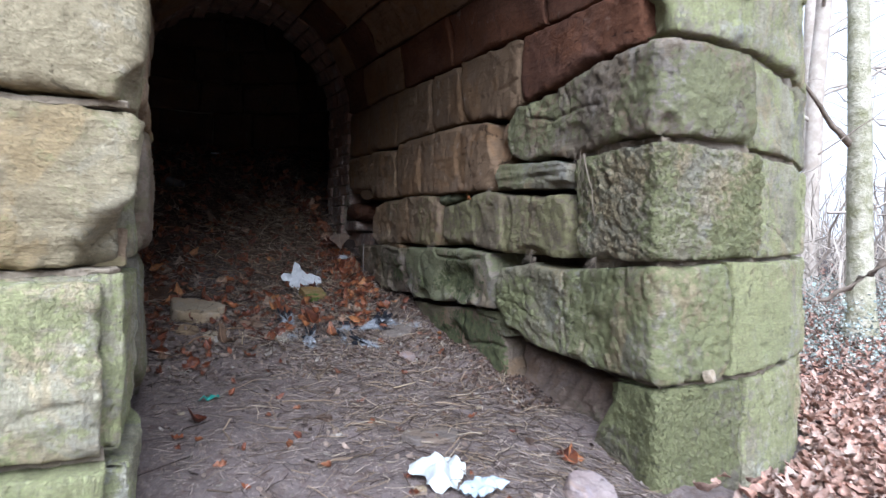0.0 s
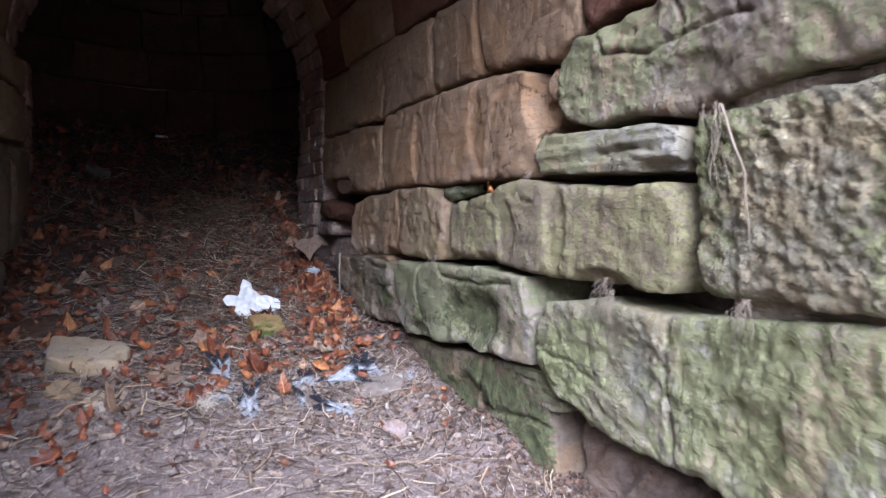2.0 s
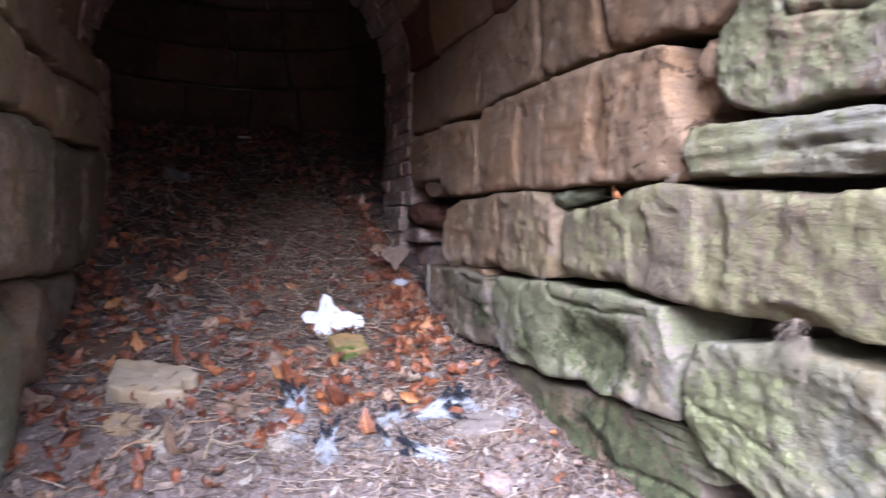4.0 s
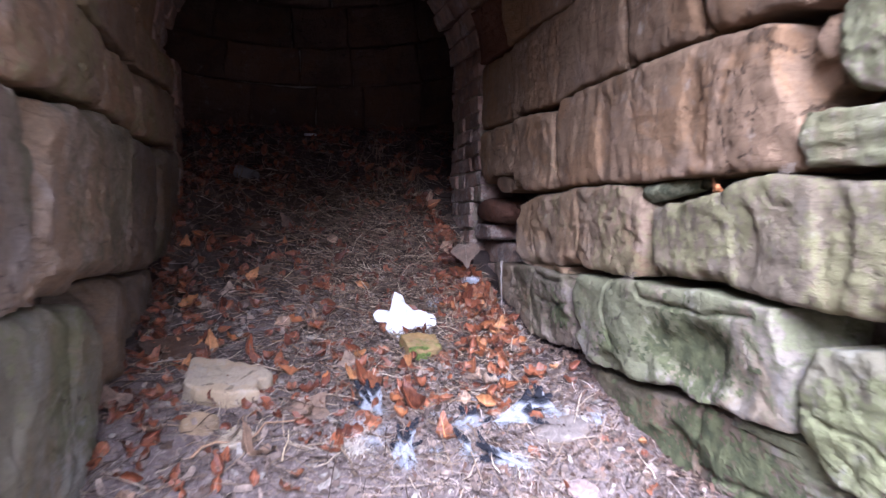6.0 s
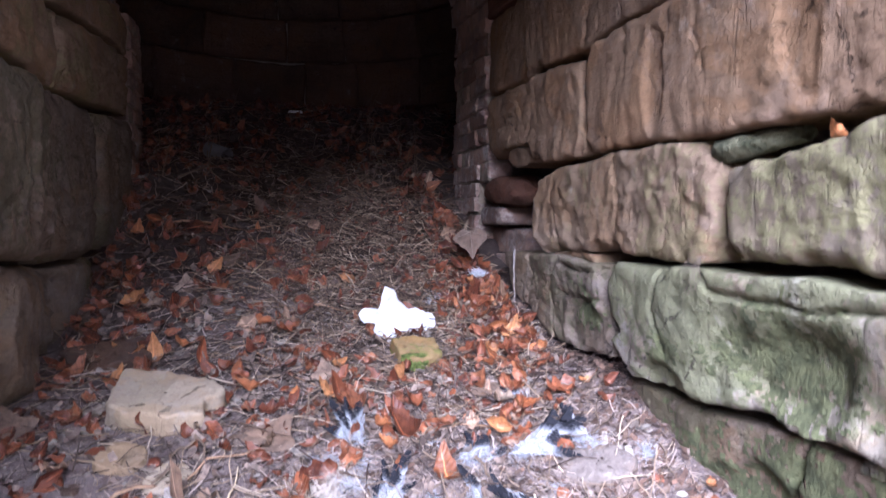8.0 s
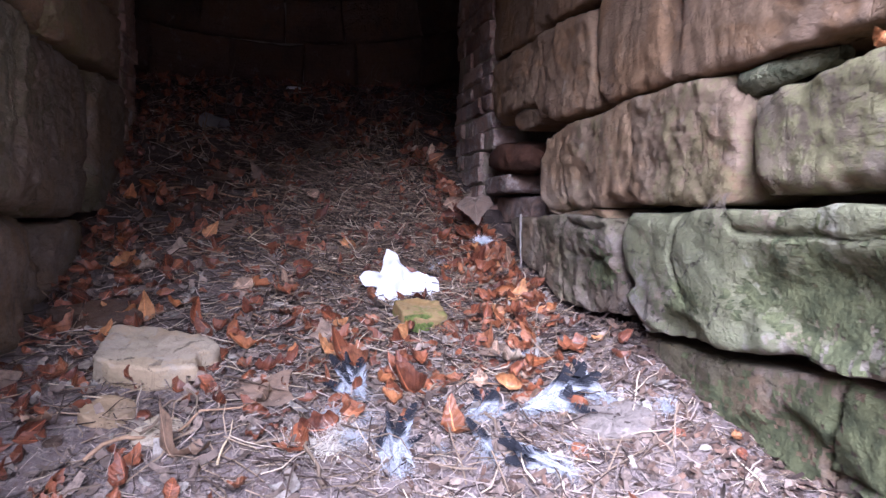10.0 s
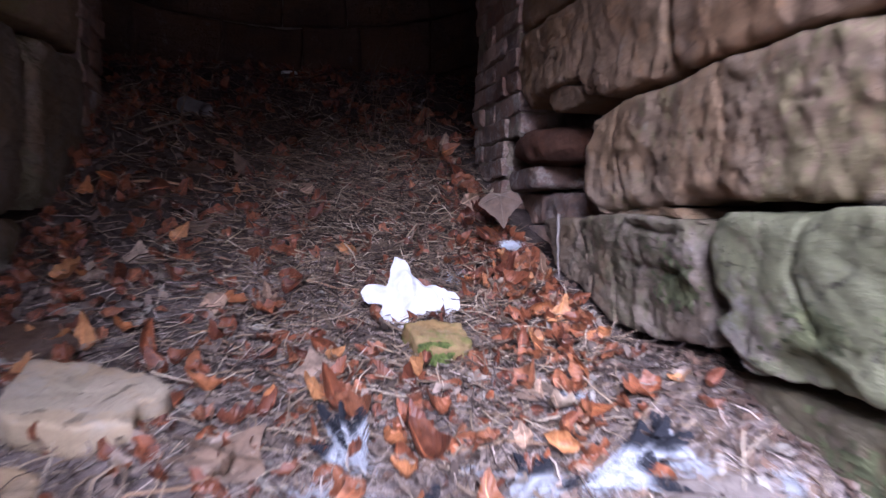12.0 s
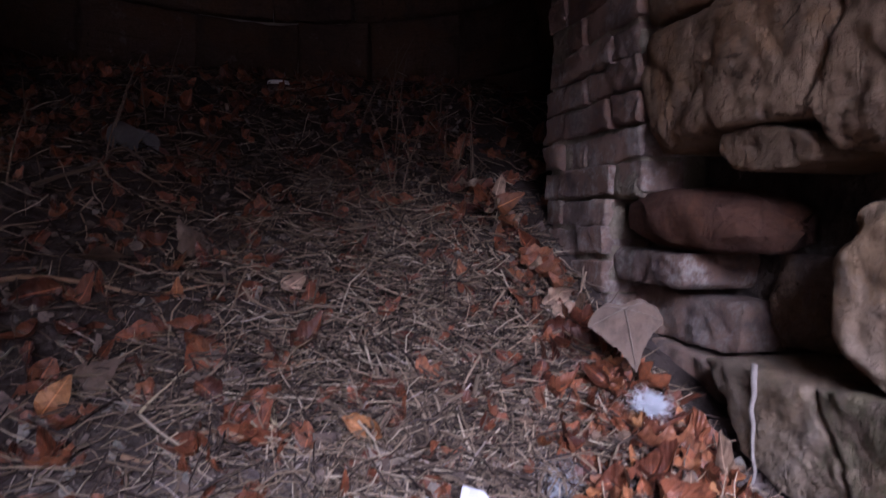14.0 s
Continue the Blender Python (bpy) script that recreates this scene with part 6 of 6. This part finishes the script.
for k, (x, y, turn, length) in enumerate(((0.045, 2.68, 105, 0.1), (0.035, 2.66, 112, 0.09), (0.055, 2.67, 98, 0.09), (-0.165, 1.66, 80, 0.13), (-0.1, 2.72, 65, 0.12), (0.33, 1.0, 20, 0.12), (-0.3, 2.05, 100, 0.1))):
    thing("straw", strand(twig_points(length, 0.05, 50 + k, 5), 0.0025, STRAW, 5, "straw"), on_floor(x, y, turn, 0.012), "pale yellow stalk of dry straw", "straw", "straws on the floor")

rng = random.Random(90)
for k in range(22):
    x, y = (rng.uniform(0.3, 0.62), rng.uniform(3.35, 3.95)) if k < 15 else (rng.uniform(-0.6, -0.2), rng.uniform(3.2, 3.9))
    z, l = ground_z(x, y) - 0.01, rng.uniform(0.12, 0.3)
    dx, dy = rng.gauss(0, 0.25), rng.gauss(0, 0.2)
    pts = [(x + dx * l * (t / 6) ** 1.6, y + dy * l * (t / 6) ** 1.6, z + l * t / 6) for t in range(7)]
    thing("dry_stalk", strand(pts, 0.0028, TWIG, 5, "dry_stalk"), Matrix(), "thin dry stalk standing in the debris", "stalk", "dry stalks in the chamber")

# things in the wall joints
lump = [[(0.745 - 0.012 * math.sin(t * 0.55), 1.5 - 0.026 * t, 0.666 + 0.002 * t) for t in range(9)]]
rows = []
for t, (x, y, z) in enumerate(lump[0]):
    r = 0.03 * (0.15 if t == 0 else 1 - 0.07 * t)
    rows.append([(x + r * 1.2 * math.cos(a * math.pi / 9) * (1 + 0.35 * n3(a * 0.6, t * 0.8, 3)), y + 0.008 * n3(a, t, 5), z + r * math.sin(a * math.pi / 9) * (1 + 0.35 * n3(a * 0.6, t * 0.8, 7))) for a in range(18)])
thing("wood_wedge", grid_mesh("wood_wedge", rows, LOGWOOD, close=True), Matrix(), "mossy stub of wood wedged in a wall joint", "wood")
thing("beech_leaf", BEECHES[1], Matrix.Translation((0.688, 1.17, 0.668)) @ pose(0, 0, 0, 60, 35, 95) @ Matrix.Scale(0.5, 4), "orange dry leaf stuck in a wall joint", "leaf", "curled beech leaves")
rng = random.Random(17)
for k in range(9):
    pts, y, reach = [], 0.365 - 0.004 * k, 0.07 + 0.013 * k
    for t in range(12):
        f = t / 11
        if k == 0:
            y, z = 0.335 - 0.066 * min(1, f * 1.9), 0.772 - 0.23 * f
        else:
            z = 0.775 - reach * f
        pts.append((0.66 - 0.016 * math.sin(f * 3 + k), y + (0.006 + 0.002 * k) * n3(f * 3, k * 3.3, 1), z))
    thing("hanging_root", strand(pts, 0.0026 if k == 0 else 0.0009, ROOT, 5, "hanging_root"), Matrix(), "pale dry rootlet hanging from a wall joint", "root", "rootlets in the wall")
thing("clinging_root", strand([(0.682 + 0.004 * n3(t, 2, 2), 2.44 + 0.03 * n3(t * 0.5, 1, 5), 0.452 - 0.021 * t) for t in range(9)], 0.0045, VEIN, 7, "clinging_root"), Matrix(), "pale root grown flat against the stone", "root", "rootlets in the wall")
for y, z in ((0.635, 0.455), (0.618, 0.43), (0.28, 0.44), (1.45, 0.475), (0.93, 0.7)):
    many = []
    for k in range(22):
        a = rng.uniform(-1, 1)
        l = rng.uniform(0.02, 0.075)
        rows = []
        for t in (0, 0.35, 0.7, 1):
            p = Vector((0.675 - 0.025 * t - 0.01 * rng.random(), y + rng.gauss(0, 0.006) + a * 0.03 * t + 0.012 * n3(t * 3, k, y), z - l * t + 0.025 * t * (1 - t)))
            rows.append([tuple(p - Vector((0, 0.0005, 0))), tuple(p + Vector((0, 0.0005, 0)))])
        many.append((rows, 0))
    thing("root_tuft", joined("root_tuft", many, [ROOT]), Matrix(), "tuft of dusty rootlets in a wall joint", "roots", "root tufts in the wall")


# ---- woodland outside ----
def tree(x, y, height, radius, seed, mat, label, limbs=5):
    rng = random.Random(seed)
    top = new("tree")
    top.matrix_world = Matrix.Translation((x, y, floor_z(x, y) - 0.1))
    tagged(top, label, "tree", "bare trees of the wood")
    lean = (rng.uniform(-0.06, 0.06), rng.uniform(-0.06, 0.06))

    def axis(t):
        h = height * t
        return Vector((lean[0] * h + 0.06 * n3(h * 0.7, seed, 0), lean[1] * h + 0.06 * n3(h * 0.7, seed, 4), h))

    rows = []
    for k in range(25):
        t = k / 24
        r = radius * (1 - 0.75 * t) * (1 + 0.5 * max(0, 1 - t * 14) ** 2)
        c = axis(t)
        rows.append([tuple(c + Vector((r * math.cos(a * math.pi / 8) * (1 + 0.1 * n3(a, k * 0.4, seed)), r * math.sin(a * math.pi / 8) * (1 + 0.1 * n3(a, k * 0.4, seed + 3)), 0))) for a in range(16)])
    part("trunk", grid_mesh("trunk", rows, mat, close=True), top)
    for k in range(limbs):
        t = rng.uniform(0.12, 0.9)
        a = rng.uniform(0, 2 * math.pi)
        c, l = axis(t), height * rng.uniform(0.12, 0.28)
        pts = [c + Vector((math.cos(a + 0.3 * n3(j, k, seed)) * l * j / 8, math.sin(a + 0.3 * n3(j, k, seed)) * l * j / 8, l * (0.5 * j / 8 + 0.12 * n3(j * 0.5, k, seed + 2)))) for j in range(9)]
        limb = part("limb", strand(pts, radius * 0.22, mat, 6, "limb"), top)
        many = []
        for w in range(5):
            p = pts[rng.randrange(3, 9)]
            b = rng.uniform(0, 2 * math.pi)
            m = l * rng.uniform(0.2, 0.45)
            tw = [p + Vector((math.cos(b) * m * j / 4, math.sin(b) * m * j / 4, m * (0.3 * j / 4 + 0.15 * n3(j * 0.6, w, k)))) for j in range(5)]
            r = radius * 0.05
            many.append(([[tuple(q - Vector((r, 0, 0))), tuple(q + Vector((0, r, r))), tuple(q + Vector((r, 0, -r))), tuple(q - Vector((r, 0, 0)))] for q in tw], 0))
        tagged(part("twigs", joined("twigs", many, [mat]), limb), kind="stuff")
    return top


VIEW = Vector((0.957, 0.62))


def outside(along, across):
    return -0.767 + VIEW.x * along + VIEW.y * across, -1.511 + VIEW.y * along - VIEW.x * across


x, y = outside(6.2, 0.02)
tree(x, y, 8.5, 0.115, 3, BARK, "slender grey tree with mossy bark beside the kiln", 8)
rng = random.Random(44)
for k in range(60):
    along = rng.uniform(9, 42)
    x, y = outside(along, rng.uniform(-0.22, 0.4) * along)
    tree(x, y, rng.uniform(9, 16), rng.uniform(0.07, 0.2), 100 + k, FARBARK, "bare pale tree far off in the wood", 5)
for k in range(46):
    a, r = rng.uniform(0, 2 * math.pi), rng.uniform(7, 26)
    x, y = 0.3 + r * math.cos(a), 1.5 + r * math.sin(a)
    if math.hypot(x - 0.3, y - 2.5) > 5.5 and not (x > 2 and -1 < y < 0.8 * x + 2):
        tree(x, y, rng.uniform(9, 15), rng.uniform(0.08, 0.2), 300 + k, FARBARK, "bare pale tree of the wood round the kiln", 4)
# low branches reaching in front of the wood
thing("bare_branch", strand([(3.2, 0.81, 0.46), (3.18, 0.85, 0.4), (3.15, 0.9, 0.37), (3.12, 0.94, 0.31), (3.09, 0.98, 0.29), (3.06, 1.02, 0.23), (3.03, 1.07, 0.21), (3.0, 1.11, 0.16), (2.97, 1.15, 0.15)], 0.026, FARBARK_DARK, 8, "bare_branch"), Matrix(), "low bare branch reaching over the leaves", "branch", "bare branches by the kiln")
thing("bare_branch", strand([(5.08, 2.36, 1.3), (4.95, 2.345, 1.36), (4.877, 2.337, 1.4), (4.78, 2.34, 1.45), (4.681, 2.328, 1.52), (4.58, 2.3, 1.58), (4.444, 2.281, 1.66), (4.3, 2.27, 1.76)], 0.034, FARBARK_DARK, 8, "bare_branch"), Matrix(), "dark crooked branch of the mossy tree", "branch", "bare branches by the kiln")
thing("bare_branch", strand([(4.68, 2.39, 1.21), (4.78, 2.33, 1.29), (4.86, 2.27, 1.36), (4.95, 2.21, 1.44), (5.03, 2.16, 1.5), (5.1, 2.1, 1.58)], 0.008, FARBARK_DARK, 6, "bare_branch"), Matrix(), "thin bare twig in front of the mossy tree", "branch", "bare branches by the kiln")
thing("stone", rock(LUMP, 0.05, SLABSTONE, 77), Matrix.Translation((0.846, -0.022, 0.1)) @ pose(0, 0, 0, 70, 0, 20) @ Matrix.Scale(0.3, 4), "pale stone lump stuck in a joint of the pier", "stone")
LOW_LEAVES = [beech_rows(k, steps=5, cross=2) for k in range(10)]


def open_ground(x, y):
    """True outside the kiln and off the trodden ground before its mouth."""
    return not (-2.35 < x < 3.1 and y > -0.05) and not (-1.3 < x < 0.75 and -3.2 < y < 0.1)


places = []
for k in range(38000):
    a, r = rng.uniform(0, 2 * math.pi), 14 * rng.random() ** 0.6
    x, y = 0.3 + r * math.cos(a), 1.5 + r * math.sin(a)
    if open_ground(x, y):
        places.append((Matrix.Translation((x, y, floor_z(x, y) + 0.02 + rng.uniform(-0.01, 0.03))) @ pose(0, 0, 0, rng.uniform(-20, 20), rng.uniform(-30, 30), rng.uniform(0, 360)) @ Matrix.Scale(rng.uniform(0.5, 1.0), 4), rng.randrange(10)))
for k in range(13000):
    along = rng.uniform(1.6, 9) if k < 10500 else rng.uniform(6, 24)
    x, y = outside(along, rng.uniform(-0.16, 0.3) * along)
    if math.hypot(x - 0.77, y - 2.0) < 2.02 or x < 1.2:
        continue
    grow = 1.0 if along < 9 else 2.0
    places.append((Matrix.Translation((x, y, floor_z(x, y) + 0.02 + rng.uniform(-0.01, 0.03))) @ pose(0, 0, 0, rng.uniform(-20, 20), rng.uniform(-30, 30), rng.uniform(0, 360)) @ Matrix.Scale(rng.uniform(0.4, 0.85) * grow, 4), rng.randrange(10)))
for k in range(1500):
    s, far = rng.uniform(-2.4, -0.35), 0.03 + abs(rng.gauss(0, 0.3))
    x, y, z = right_wall(s, 0, far)
    places.append((Matrix.Translation((x, y, floor_z(x, y) + 0.02 + rng.uniform(-0.01, 0.04))) @ pose(0, 0, 0, rng.uniform(-20, 20), rng.uniform(-30, 30), rng.uniform(0, 360)) @ Matrix.Scale(rng.uniform(0.4, 0.85), 4), rng.randrange(10)))
brush = []
for k in range(2600):
    along = rng.uniform(7, 22)
    x, y = outside(along, rng.uniform(-0.16, 0.34) * along)
    brush.append((Matrix.Translation((x, y, floor_z(x, y) + rng.uniform(0.1, 1.6))) @ pose(0, 0, 0, 0, rng.gauss(-70, 35), rng.uniform(0, 360)) @ Matrix.Scale(rng.uniform(4, 9), 4), rng.randrange(12)))
tagged(new("brushwood", scattered("brushwood", twigs, brush, FARBARK)), "thin bare brushwood stems in the wood", "brushwood", kind="stuff")
FALLEN = leaf_material("fallen_leaf", (0.36, 0.175, 0.115), (0.6, 0.4, 0.31), 0.7, False)
tagged(new("fallen_leaves", scattered("fallen_leaves", LOW_LEAVES, places, FALLEN)), "fallen brown leaves on the woodland ground", "fallen leaves", kind="stuff")
places = []
for k in range(16000):
    a, r = rng.uniform(0, 2 * math.pi), rng.uniform(4.5, 16)
    x, y = 0.3 + r * math.cos(a), 1.5 + r * math.sin(a)
    h = n3(x * 0.5, y * 0.5, 16)
    if open_ground(x, y) and h > 0 and not (abs(x + 0.5) < 1.6 and y < 0):
        places.append((Matrix.Translation((x, y, floor_z(x, y) + rng.uniform(0, 0.1 + 0.5 * h))) @ pose(0, 0, 0, rng.uniform(-60, 60), rng.uniform(-60, 60), rng.uniform(0, 360)) @ Matrix.Scale(rng.uniform(0.4, 0.9), 4), rng.randrange(10)))
for k in range(15000):
    along = rng.uniform(4.2, 14)
    x, y = outside(along, rng.uniform(-0.16, 0.3) * along)
    h = 0.45 * max(0, 0.5 + n3(x * 0.9, y * 0.9, 6)) + 0.1
    places.append((Matrix.Translation((x, y, floor_z(x, y) + rng.uniform(0, h))) @ pose(0, 0, 0, rng.uniform(-60, 60), rng.uniform(-60, 60), rng.uniform(0, 360)) @ Matrix.Scale(rng.uniform(0.2, 0.5), 4), rng.randrange(10)))
tagged(new("undergrowth", scattered("undergrowth", LOW_LEAVES, places, UNDERGROWTH)), "low pale green undergrowth of the wood", "undergrowth", kind="stuff")

# unseen wooded slope behind the viewer, added to keep low sky light out
sky_screen = []
for k in range(13):
    f = k / 12
    row = []
    for a in range(37):
        t = radians(-178 + 118 * a / 36)
        r = 11 + 34 * f
        x, y = r * math.cos(t), r * math.sin(t)
        end_fade = min(1, a / 5, (36 - a) / 5)
        row.append((x, y, -0.5 + end_fade * (12 * f ** 0.75 + 0.8 * n3(x * 0.12, y * 0.12, 4) * f)))
    sky_screen.append(row)
tagged(new("backdrop", grid_mesh("backdrop", sky_screen, EARTH)), "unseen brown leaf-covered slope added to block low sky light", "hillside", kind="structure")
